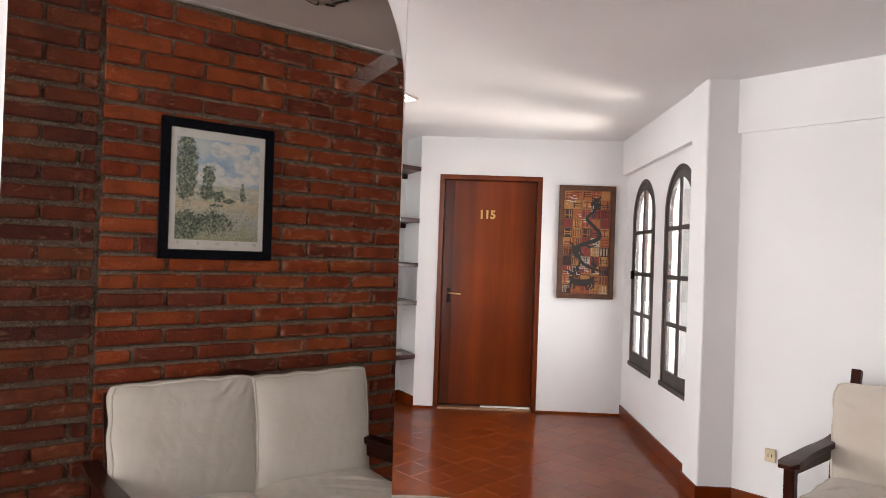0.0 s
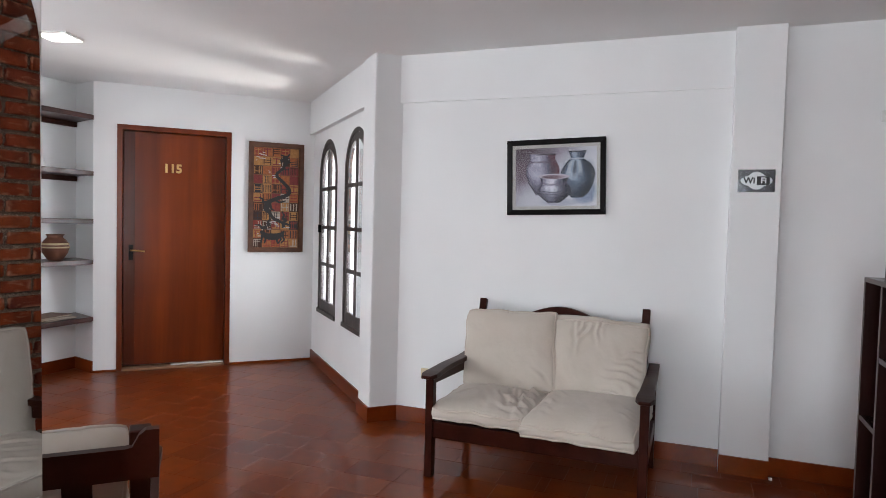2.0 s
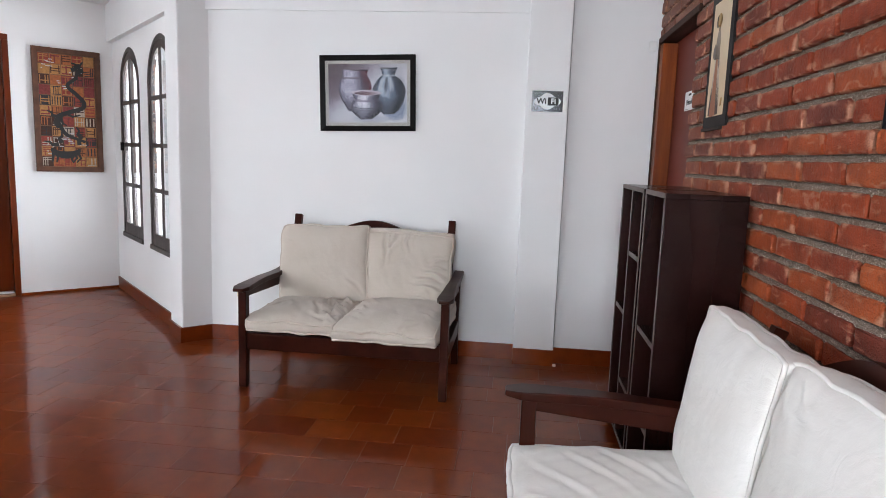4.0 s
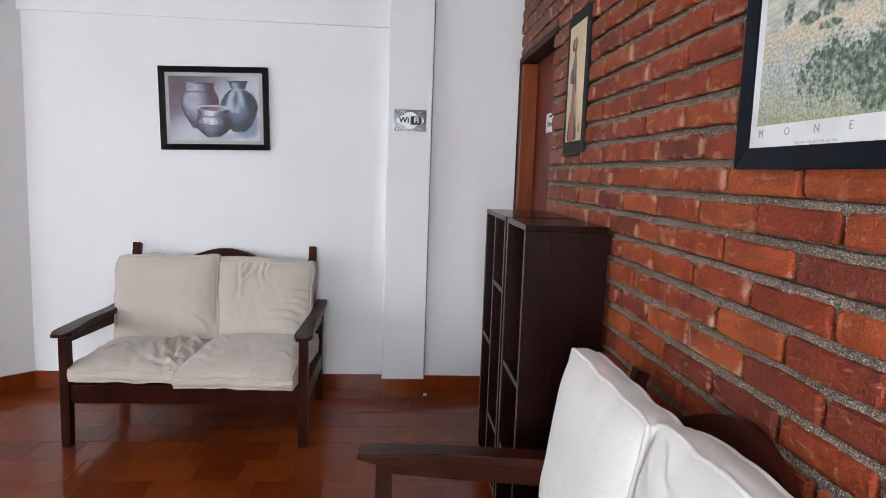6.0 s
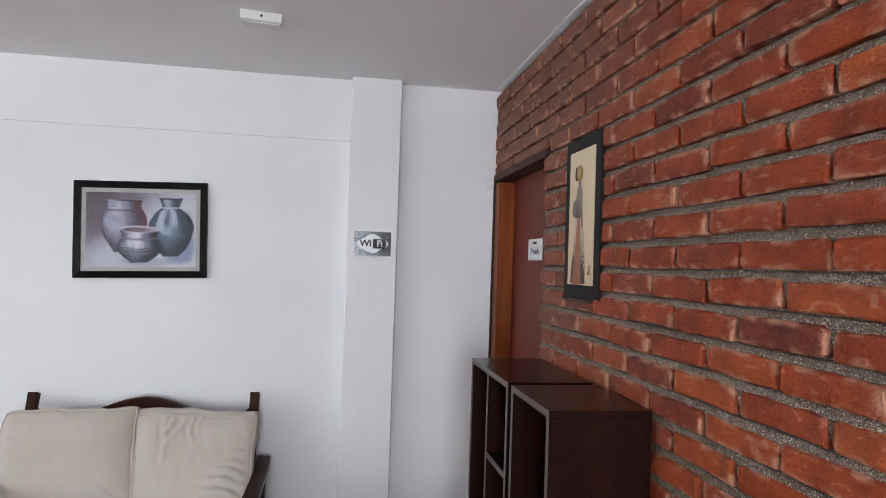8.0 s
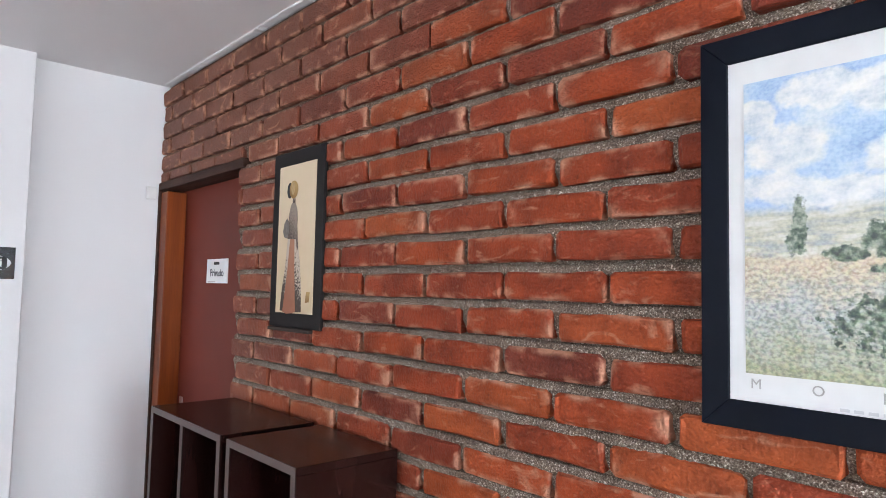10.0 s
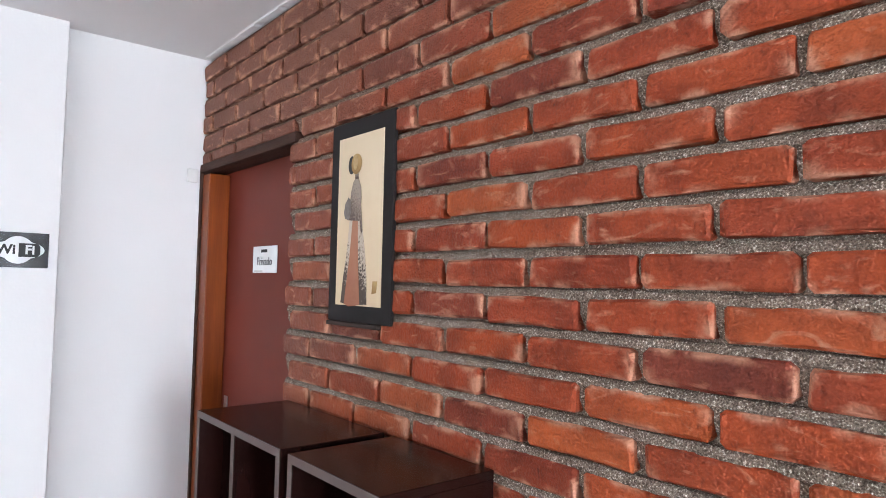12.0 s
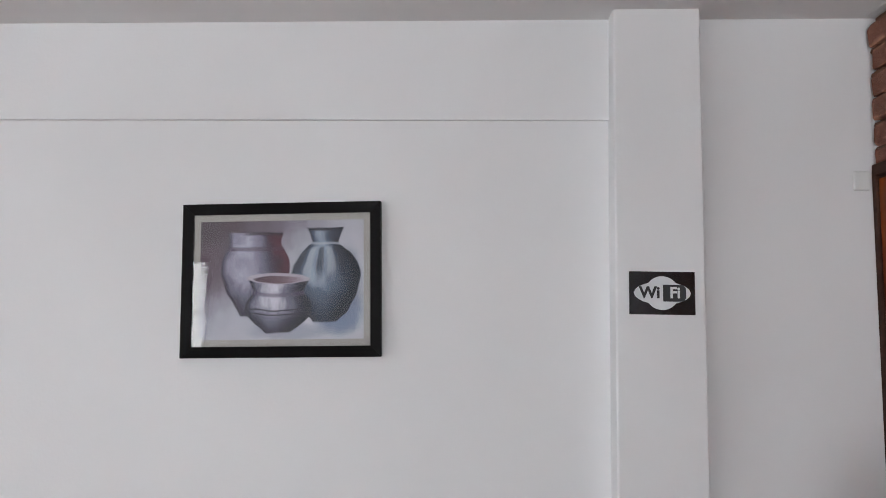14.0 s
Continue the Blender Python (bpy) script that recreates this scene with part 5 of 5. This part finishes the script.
# large landscape print in a wide dark frame
def landscape():
    m, n, l, b = make("landscape_print", 0.65)
    co = n.new("ShaderNodeTexCoord")
    sep = n.new("ShaderNodeSeparateXYZ")
    l.new(co.outputs["Object"], sep.inputs[0])

    def tex(scale, stretch=(1, 1, 1), detail=6):
        return noise_of(n, l, scale, detail, stretch).outputs["Fac"]

    def math_(op, a, b_=None, c=None):
        k = n.new("ShaderNodeMath")
        k.operation = op
        for s, v in zip(k.inputs, (a, b_, c)):
            if v is None:
                continue
            if isinstance(v, (int, float)):
                s.default_value = v
            else:
                l.new(v, s)
        return k.outputs[0]

    def blob(cx, cz, rx, rz, rag, scale):
        dx = math_("DIVIDE", math_("SUBTRACT", sep.outputs[0], cx), rx)
        dz = math_("DIVIDE", math_("SUBTRACT", sep.outputs[2], cz), rz)
        q = math_("ADD", math_("MULTIPLY", dx, dx), math_("MULTIPLY", dz, dz))
        q = math_("ADD", q, math_("MULTIPLY", math_("SUBTRACT", tex(scale), 0.5), rag))
        return ramp(n, l, q, [(0.62, (0.95, 0.95, 0.95)), (1.0, (0, 0, 0))]).outputs[0]

    def hue(scale, stretch):
        return noise_of(n, l, scale, 2, stretch).outputs["Color"]

    # sky with heaped clouds
    c = ramp(n, l, tex(9, (1, 1, 1.5), 6), [(0.36, (0.34, 0.49, 0.7)), (0.5, (0.45, 0.6, 0.76)), (0.6, (0.64, 0.72, 0.76))]).outputs[0]
    puff = ramp(n, l, tex(28, (1, 1, 1.5), 7), [(0.35, (0.56, 0.63, 0.67)), (0.52, (0.74, 0.77, 0.77)), (0.65, (0.84, 0.84, 0.8))]).outputs[0]
    for cx, cz, rx, rz in ((-0.118, 0.11, 0.058, 0.036), (-0.07, 0.185, 0.06, 0.03), (-0.16, 0.16, 0.03, 0.028), (0.005, 0.172, 0.05, 0.034), (0.03, 0.085, 0.06, 0.034), (-0.13, 0.055, 0.07, 0.026), (-0.03, 0.04, 0.09, 0.026), (0.1, 0.05, 0.09, 0.03)):
        c = mixed(n, l, "MIX", blob(cx, cz, rx, rz, 1.7, 36), c, puff)
    z = math_("ADD", sep.outputs[2], math_("MULTIPLY", math_("SUBTRACT", tex(40, (1, 1, 0.4), 4), 0.5), 0.02))
    height = math_("MULTIPLY_ADD", z, 1.0, 0.5)
    hills = ramp(n, l, tex(34, (0.5, 1, 2.6), 6), [(0.35, (0.4, 0.44, 0.44)), (0.5, (0.55, 0.55, 0.44)), (0.65, (0.68, 0.68, 0.62))]).outputs[0]
    c = mixed(n, l, "MIX", ramp(n, l, height, [(0.515, (1, 1, 1)), (0.53, (0, 0, 0))]).outputs[0], c, hills)
    # field: straw above, blue-green flowers, olive at the foot
    drift = math_("ADD", height, math_("MULTIPLY", math_("SUBTRACT", tex(22, (1, 1, 1.3), 6), 0.5), 0.12))
    meadow = ramp(n, l, drift, [(0.3, (0.37, 0.39, 0.26)), (0.34, (0.42, 0.45, 0.38)), (0.385, (0.45, 0.48, 0.46)), (0.42, (0.53, 0.5, 0.39)), (0.455, (0.6, 0.52, 0.39))]).outputs[0]
    c = mixed(n, l, "MIX", ramp(n, l, height, [(0.454, (1, 1, 1)), (0.462, (0, 0, 0))]).outputs[0], c, meadow)
    green = ramp(n, l, tex(110, (1, 1, 1), 5), [(0.36, (0.05, 0.075, 0.065)), (0.5, (0.13, 0.18, 0.13)), (0.64, (0.34, 0.38, 0.3))]).outputs[0]
    for cx, cz, rx, rz, rag, sc in ((-0.1, 0.0, 0.011, 0.045, 2.0, 130), (-0.106, -0.022, 0.014, 0.02, 2.0, 130), (-0.045, -0.04, 0.03, 0.012, 1.8, 110), (0.0, -0.022, 0.03, 0.026, 2.2, 90), (0.045, 0.06, 0.03, 0.045, 3.2, 80), (0.05, -0.01, 0.04, 0.035, 2.4, 80), (0.135, 0.09, 0.05, 0.16, 2.2, 70), (0.01, -0.06, 0.03, 0.008, 2.0, 110), (0.04, -0.135, 0.1, 0.05, 4.6, 95), (0.14, -0.15, 0.08, 0.06, 3.4, 90)):
        c = mixed(n, l, "MIX", blob(cx, cz, rx, rz, rag, sc), c, green)
    # dabs of the brush
    dabs = ramp(n, l, tex(190, (0.9, 1, 1.1), 4), [(0.36, (0.16, 0.18, 0.18)), (0.5, (0.48, 0.48, 0.48)), (0.63, (0.78, 0.75, 0.7))]).outputs[0]
    c = mixed(n, l, "OVERLAY", ramp(n, l, height, [(0.44, (0.5, 0.5, 0.5)), (0.47, (0.24, 0.24, 0.24))]).outputs[0], c, dabs)
    c = mixed(n, l, "SOFT_LIGHT", ramp(n, l, height, [(0.44, (0.28, 0.28, 0.28)), (0.5, (0.06, 0.06, 0.06))]).outputs[0], c, hue(150, (0.8, 1, 1)))
    l.new(c, b.inputs["Base Color"])
    return m


lp = empty("landscape_picture", pose(1.136, YB + 0.007, 1.615, 0, 0, 180), label="framed landscape print with clouds, field and cypress", category="picture")
frame_bars(lp, 0.474, 0.576, 0.04, 0.012, NAVY, 0.003)
mat_b = part("mat_board", box((-0.198, -0.005, -0.249), (0.198, -0.001, 0.249)), MAT, lp)
part("print", box((-0.174, -0.0062, -0.208), (0.174, -0.005, 0.213)), landscape(), lp)
for k, ch in enumerate("MONET"):
    part("letter", moved(letters(ch, 0.02, 0.0008), -0.16 + 0.08 * k, -0.0056, -0.223), GREYINK, mat_b)
for k in range(7):
    part("faint_writing", box((-0.055 + 0.016 * k, -0.0057, -0.245), (-0.044 + 0.016 * k, -0.005, -0.241)), plain("faint_grey_ink", (0.6, 0.61, 0.62), 0.6), mat_b)

# ---- small fixtures ----
ws = empty("wifi_sign", pose(XP - 0.0005, -0.682, 1.581, 0, 0, -90), label="glossy black metal sign with a white wireless badge", category="sign")
foil = plain("glossy_black_foil", (0.06, 0.06, 0.064), 0.18, 1.0, 0.03)
part("plate", box((-0.089, -0.003, -0.059), (0.089, 0.0, 0.059), 0.001, 1), foil, ws)
white = plain("badge_white", (0.7, 0.71, 0.72), 0.3)
cloud = []
for k in range(48):
    a = 2 * math.pi * k / 48
    ca, sa = math.cos(a), math.sin(a)
    cloud.append((ca * max(0.046, 1 / math.sqrt((ca / 0.077) ** 2 + (sa / 0.031) ** 2)), sa * max(0.046, 1 / math.sqrt((ca / 0.077) ** 2 + (sa / 0.031) ** 2))))
badge = part("badge", moved(slab(cloud, 0.0006), 0, -0.0038, 0), white, ws)
part("writing", moved(letters("Wi", 0.044, 0.0006, 0.0015), -0.034, -0.0045, 0.0), INK, badge)
bx = part("dark_box", moved(slab([(0.0, -0.023), (0.054, -0.023), (0.062, -0.014), (0.062, 0.014), (0.054, 0.023), (0.0, 0.023)], 0.0006), 0.002, -0.0045, 0), INK, ws)
part("writing", moved(letters("Fi", 0.042, 0.0006, 0.0012), 0.034, -0.0053, 0.0), white, bx)

lamp = empty("ceiling_panel_light", pose(2.835, 3.255, CZ, 0, 0, 20), label="small square lit ceiling panel light", category="ceiling light")
part("rim", box((-0.1, -0.1, -0.014), (0.1, 0.1, 0.0), 0.004), PLASTIC, lamp)
part("diffuser", box((-0.088, -0.088, -0.0175), (0.088, 0.088, -0.0142)), LED, lamp)

box_lamp = empty("emergency_light", pose(3.06, -0.2, CZ, 0, 0, 8), label="white plastic emergency light box on the ceiling", category="ceiling light")
part("housing", box((-0.035, -0.075, -0.036), (0.035, 0.075, 0.0), 0.005), PLASTIC, box_lamp)
part("indicator", box((-0.0375, -0.004, -0.022), (-0.0345, 0.004, -0.014)), INK, box_lamp)
part("diffuser", box((-0.022, -0.065, -0.041), (0.028, 0.065, -0.0358), 0.002), plain("frosted_cover", (0.7, 0.7, 0.69), 0.3), box_lamp)

dish = empty("ceiling_dish_lamp", pose(1.33, -0.74, CZ), label="round frosted ceiling lamp with iron scrollwork", category="ceiling light")
part("bowl", lathe([(0.02, -0.085), (0.07, -0.078), (0.115, -0.05), (0.135, -0.015), (0.137, 0.0)], 32), plain("frosted_glass", (0.7, 0.68, 0.63), 0.3), dish, smooth=True)
iron = plain("dark_iron", (0.03, 0.028, 0.026), 0.5, 0.6)
part("rim", tube([(0.14 * math.cos(2 * math.pi * k / 32), 0.14 * math.sin(2 * math.pi * k / 32), -0.012) for k in range(32)], 0.007, True), iron, dish, smooth=True)
for k in range(6):
    a0 = math.pi * k / 3
    pts = []
    for q in range(14):
        r = 0.03 + 0.098 * q / 13
        a = a0 + 0.5 * math.sin(q / 13 * math.pi * 1.5)
        pts.append((r * math.cos(a), r * math.sin(a), -0.088 + 0.065 * (r / 0.128) ** 3))
    part("scroll", tube(pts, 0.004), iron, dish, smooth=True)

out = empty("power_outlet", pose(XJ - 0.0005, 1.21, 0.33, 0, 0, -90), label="small beige plastic power outlet on the wall", category="outlet")
part("cover", box((-0.028, -0.016, -0.035), (0.028, 0.0, 0.035), 0.004), plain("aged_beige_plastic", (0.6, 0.5, 0.33), 0.45), out)
for x in (-0.009, 0.009):
    part("slot", box((x - 0.002, -0.0168, -0.008), (x + 0.002, -0.0155, 0.008)), INK, out)
jb = empty("junction_box", pose(3.8395, -1.265, 1.91, 0, 0, -90), label="small white plastic junction box beside the door", category="junction box")
part("cover", box((-0.022, -0.012, -0.028), (0.022, 0.0, 0.028), 0.004), PLASTIC, jb)
part("screw", box((-0.003, -0.0128, -0.003), (0.003, -0.0115, 0.003)), PLASTIC, jb)
# thin grey tube in place of the shadowed edge beside the pilaster
shade_line = empty("edge_shade_line", pose(0, 0, 0), label="thin grey line drawn for the shadowed edge beside the pilaster", category="cable")
part("cable", tube([(3.8365, -0.806, z) for z in (0.098, 0.8, 1.5, CZ - 0.001)], 0.0032), plain("shade_grey", (0.36, 0.36, 0.37), 0.5), shade_line)
part("cap", box((3.755, -0.822, 0.0), (3.772, -0.803, 0.012), 0.002), PLASTIC, shade_line)

# ---- bricks ----
PITCH, COURSE = 0.2425, 0.0732
rb = random.Random(11)


def brick_mesh(w, h, seed, bevel=0.0045, depth=0.03):
    """A worn brick: a back outline, a front outline and a raised face, with uneven arrises."""
    r = random.Random(seed)
    j = lambda q: r.uniform(-q, q)
    bm = bmesh.new()
    c = [r.uniform(0.003, 0.009) for _ in range(4)]
    bow = r.uniform(-0.0025, 0.0025)
    outline = [(-w / 2, -h / 2 + c[0]), (-w / 2 + c[0], -h / 2), (0, -h / 2 + bow), (w / 2 - c[1], -h / 2), (w / 2, -h / 2 + c[1])]
    outline += [(w / 2, h / 2 - c[2]), (w / 2 - c[2], h / 2), (0, h / 2 + bow), (-w / 2 + c[3], h / 2), (-w / 2, h / 2 - c[3])]
    lv = []
    for inset, y, jit in ((0, -depth, 0.0), (0.0, -bevel, 0.002), (bevel, 0.0, 0.002)):
        row = []
        for x, z in outline:
            ex, ez = (1 if abs(x) > w * 0.42 else 0), (1 if abs(z) > h * 0.35 else 0)
            row.append(bm.verts.new((x - math.copysign(inset * ex, x) + j(jit), y + (j(0.002) if inset else j(0.001)), z - math.copysign(inset * ez, z) + j(jit))))
        lv.append(row)
    for a, b in zip(lv, lv[1:]):
        for k in range(10):
            bm.faces.new((a[k], a[(k + 1) % 10], b[(k + 1) % 10], b[k]))
    f = lv[-1]
    for k in range(4):
        bm.faces.new((f[k], f[k + 1], f[8 - k], f[9 - k]))
    bmesh.ops.recalc_face_normals(bm, faces=bm.faces)
    bm.faces.ensure_lookup_table()
    if bm.faces[-1].normal.y < 0:
        bmesh.ops.reverse_faces(bm, faces=bm.faces)
    me = bpy.data.meshes.new("brick")
    bm.to_mesh(me)
    bm.free()
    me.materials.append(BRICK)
    return me


cache = {}


def brick_of(w, h):
    key = (round(w / 0.012), round(h, 3), rb.randrange(5))
    if key not in cache:
        cache[key] = brick_mesh(round(w / 0.012) * 0.012, h, key[0] * 131 + key[2] * 17 + int(key[1] * 1000))
    return cache[key]


brick_wall = bpy.data.objects["wall_brick"]
joined_v, joined_f = [], []
dull_v, dull_f = [], []


def lay(x0, x1, z, h, single):
    if x1 - x0 < 0.03:
        return
    me = brick_of(x1 - x0, h)
    at = Vector(((x0 + x1) / 2, YB + rb.uniform(-0.004, 0.004), z + rb.uniform(-0.002, 0.002)))
    m = Matrix.Translation(at) @ Matrix.Rotation(radians(rb.uniform(-0.5, 0.5)), 4, "Y") @ Matrix.Rotation(radians(rb.uniform(-0.5, 0.5)), 4, "Z")
    if single:
        ob = new("brick", me)
        ob.parent = brick_wall
        ob.matrix_world = m
    else:
        vs, fs = (dull_v, dull_f) if x1 < 0.688 else (joined_v, joined_f)
        base = len(vs)
        vs.extend(m @ v.co for v in me.vertices)
        fs.extend([base + i for i in p.vertices] for p in me.polygons)


count = 0
for k in range(-20, 13):
    z = 1.454 + COURSE * k
    if z + COURSE / 2 > CZ + 0.02 or z < 0.03:
        continue
    hh = COURSE - (0.0195 if z < 1.98 else 0.012)
    if z + hh / 2 > CZ:
        hh = 2 * (CZ - z) - 0.002
    if hh < 0.02:
        continue
    x = 0.69 + (0.0 if k % 2 else 0.0)
    first = 1.554 - 4 * PITCH + (0 if k % 2 else 0.115)
    joints = [first + PITCH * q for q in range(14)]
    edges = [0.69] + [q for q in joints if 0.76 < q < 3.80] + [3.838]
    for a, b in zip(edges, edges[1:]):
        a2, b2 = a + 0.0065 + rb.uniform(-0.003, 0.003), b - 0.0065 + rb.uniform(-0.003, 0.003)
        if z - hh / 2 < PTOP + 0.012:
            if a2 > PX0 - 0.03 or b2 > PX0:
                if z > PTOP and b2 > PX0:
                    # a cut course on the lintel
                    lay(max(a2, 2.98), b2, (PTOP + 0.013 + z + 0.031) / 2, z + 0.018 - PTOP, False)
                if a2 > PX0 - 0.03:
                    continue
            b2 = min(b2, PX0 - 0.002 if z < PTOP else 2.972)
        single = a > 1.25 and 0.88 < z and count < 298
        count += single
        lay(a2, b2, z, hh, single)
    # the wall's other stretch, past an upright joint, in a darker and duller tone
    off = 0.07 if k % 2 else 0.19
    x = 0.684
    while x > XW + 0.3:
        w = PITCH if x < 0.67 else off
        lay(max(x - w, XW) + 0.008, x - 0.008, z + 0.03 if z + 0.06 < CZ else z, hh * 0.93, False)
        x -= w
for name, vs, fs, material in (("far_bricks", joined_v, joined_f, BRICKS), ("older_bricks", dull_v, dull_f, DULLBRICKS)):
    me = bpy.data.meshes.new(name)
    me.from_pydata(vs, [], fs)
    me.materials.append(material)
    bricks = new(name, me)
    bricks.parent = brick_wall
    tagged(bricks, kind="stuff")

# weathered mortar: each bed joint slopes back under the brick above it
rows_z, rows_y = [], []
for k in range(-20, 14):
    zc = 1.454 + COURSE * k
    gap = (0.0195 if zc < 1.98 else 0.012) / 2 + 0.004
    for q, d in ((0.0, 0.012), (COURSE / 2 - gap - 0.004, 0.012), (COURSE / 2 - gap + 0.002, 0.0065), (COURSE / 2 - gap * 0.35, 0.0065), (COURSE / 2 + gap * 0.05, 0.009), (COURSE / 2 + gap * 0.33, 0.012), (COURSE / 2 + gap * 0.45, 0.024), (COURSE / 2 + gap * 0.9, 0.025)):
        rows_z.append(zc + q)
        rows_y.append(YB - d)
order = np.argsort(rows_z)
rows_z, rows_y = np.array(rows_z)[order], np.array(rows_y)[order]
keep = (rows_z > 0.01) & (rows_z < CZ - 0.001)
rows_z, rows_y = rows_z[keep], rows_y[keep]
cols_x = np.arange(0.692, 3.838, 0.0075)
grit = np.random.default_rng(4)


def rough_field(step):
    """Smooth random relief over the mortar, one knot each step metres."""
    a = grit.uniform(-1, 1, (int(2.5 / step) + 3, int(3.3 / step) + 3))
    zi, xi = rows_z / step, (cols_x - 0.69) / step
    z0, x0 = zi.astype(int), xi.astype(int)
    fz, fx = (zi - z0)[:, None], (xi - x0)[None, :]
    top, low = a[z0 + 1], a[z0]
    return (low[:, x0] * (1 - fx) + low[:, x0 + 1] * fx) * (1 - fz) + (top[:, x0] * (1 - fx) + top[:, x0 + 1] * fx) * fz


field = rows_y[:, None] + 0.0022 * rough_field(0.06) + 0.0018 * rough_field(0.015) + 0.0012 * grit.uniform(-1, 1, (len(rows_z), len(cols_x)))
nz_, nx_ = field.shape
gx, gz = np.meshgrid(cols_x, rows_z)
gz = gz + 0.002 * rough_field(0.03)
faces = []
for a in range(nz_ - 1):
    for b in range(nx_ - 1):
        if not (cols_x[b + 1] > PX0 - 0.002 and rows_z[a] < PTOP + 0.014):
            k = a * nx_ + b
            faces.append((k, k + nx_, k + nx_ + 1, k + 1))
me = bpy.data.meshes.new("mortar")
me.from_pydata(np.stack([gx, field, gz], -1).reshape(-1, 3).tolist(), [], faces)
me.materials.append(MORTAR)
mortar = new("mortar", me)
mortar.parent = brick_wall
tagged(mortar, "sandy grey-brown mortar with struck joints", kind="stuff")

# ragged plaster of the ceiling run down over the top course
cr = bmesh.new()
rag = [(0.75 + 0.011 * k) for k in range(280)]
old = None
for x in rag:
    drop = 0.003 + 0.008 * max(0.0, noise.noise(Vector((x * 9, 1.3, 0)))) + 0.006 * noise.noise(Vector((x * 47, 4.1, 0)))
    lip = 0.001 + 0.008 * noise.noise(Vector((x * 13, 7.7, 0))) + 0.003 * noise.noise(Vector((x * 60, 2.2, 0)))
    drop, lip = max(drop, 0.001), max(lip, 0.0)
    line = [cr.verts.new(p) for p in ((x, YB - 0.02, CZ - drop), (x, YB + 0.006 + 0.003 * rb.random(), CZ - drop * 0.9), (x, YB + 0.007 + lip * 0.4, CZ - drop * 0.35), (x, YB + 0.009 + lip, CZ - 0.001), (x, YB + 0.011 + lip, CZ + 0.004))]
    if old:
        for a, b, c_, d in zip(old, old[1:], line[1:], line):
            cr.faces.new((a, b, c_, d))
    old = line
bmesh.ops.recalc_face_normals(cr, faces=cr.faces)
tagged(part("plaster_smears", cr, CEIL, brick_wall), "rough white plaster smears under the ceiling", kind="stuff")

# ---- floor tiles ----
floor = bpy.data.objects["ground_slab"]
TP, TL = 0.193, 0.2
rt = random.Random(3)


def tile_mesh(w, l):
    bm = box((-w / 2, -l / 2, -0.014), (w / 2, l / 2, 0.0), 0.0007, 1)
    me = bpy.data.meshes.new("tile")
    bm.to_mesh(me)
    bm.free()
    me.materials.append(TILE)
    return me


tmesh = {}
tv, tf = [], []
count = 0
for k in range(-26, 15):
    x = 3.008 + TP * k
    y = -1.34 + rt.uniform(0, 0.2)
    while y < 5.6:
        l = 0.29 if rt.random() < 0.3 else (0.05 if rt.random() < 0.06 else TL)
        y0, y1 = y + 0.0009, y + l - 0.0009
        y += l
        if x < XW - 0.1 or x > 5.7 or (x > 3.95 and (y1 < x - 2.4 or y0 > 8.3 - x)):
            continue
        w = TP - 0.0018
        key = round(l, 3)
        if key not in tmesh:
            tmesh[key] = tile_mesh(w, l - 0.0018)
        m = Matrix.Translation((x, (y0 + y1) / 2, rt.uniform(-0.0004, 0.0003))) @ Euler((radians(rt.uniform(-0.03, 0.03)), radians(rt.uniform(-0.03, 0.03)), 0)).to_matrix().to_4x4()
        if 1.85 < x < 3.85 and -0.9 < y0 < 1.9 and count < 299:
            ob = new("tile", tmesh[key])
            ob.parent = floor
            ob.matrix_world = m
            count += 1
        else:
            base = len(tv)
            tv.extend(m @ v.co for v in tmesh[key].vertices)
            tf.extend([base + i for i in p.vertices] for p in tmesh[key].polygons)
me = bpy.data.meshes.new("tiles")
me.from_pydata(tv, [], tf)
me.materials.append(TILES)
far = new("far_tiles", me)
far.parent = floor
tagged(far, kind="stuff")
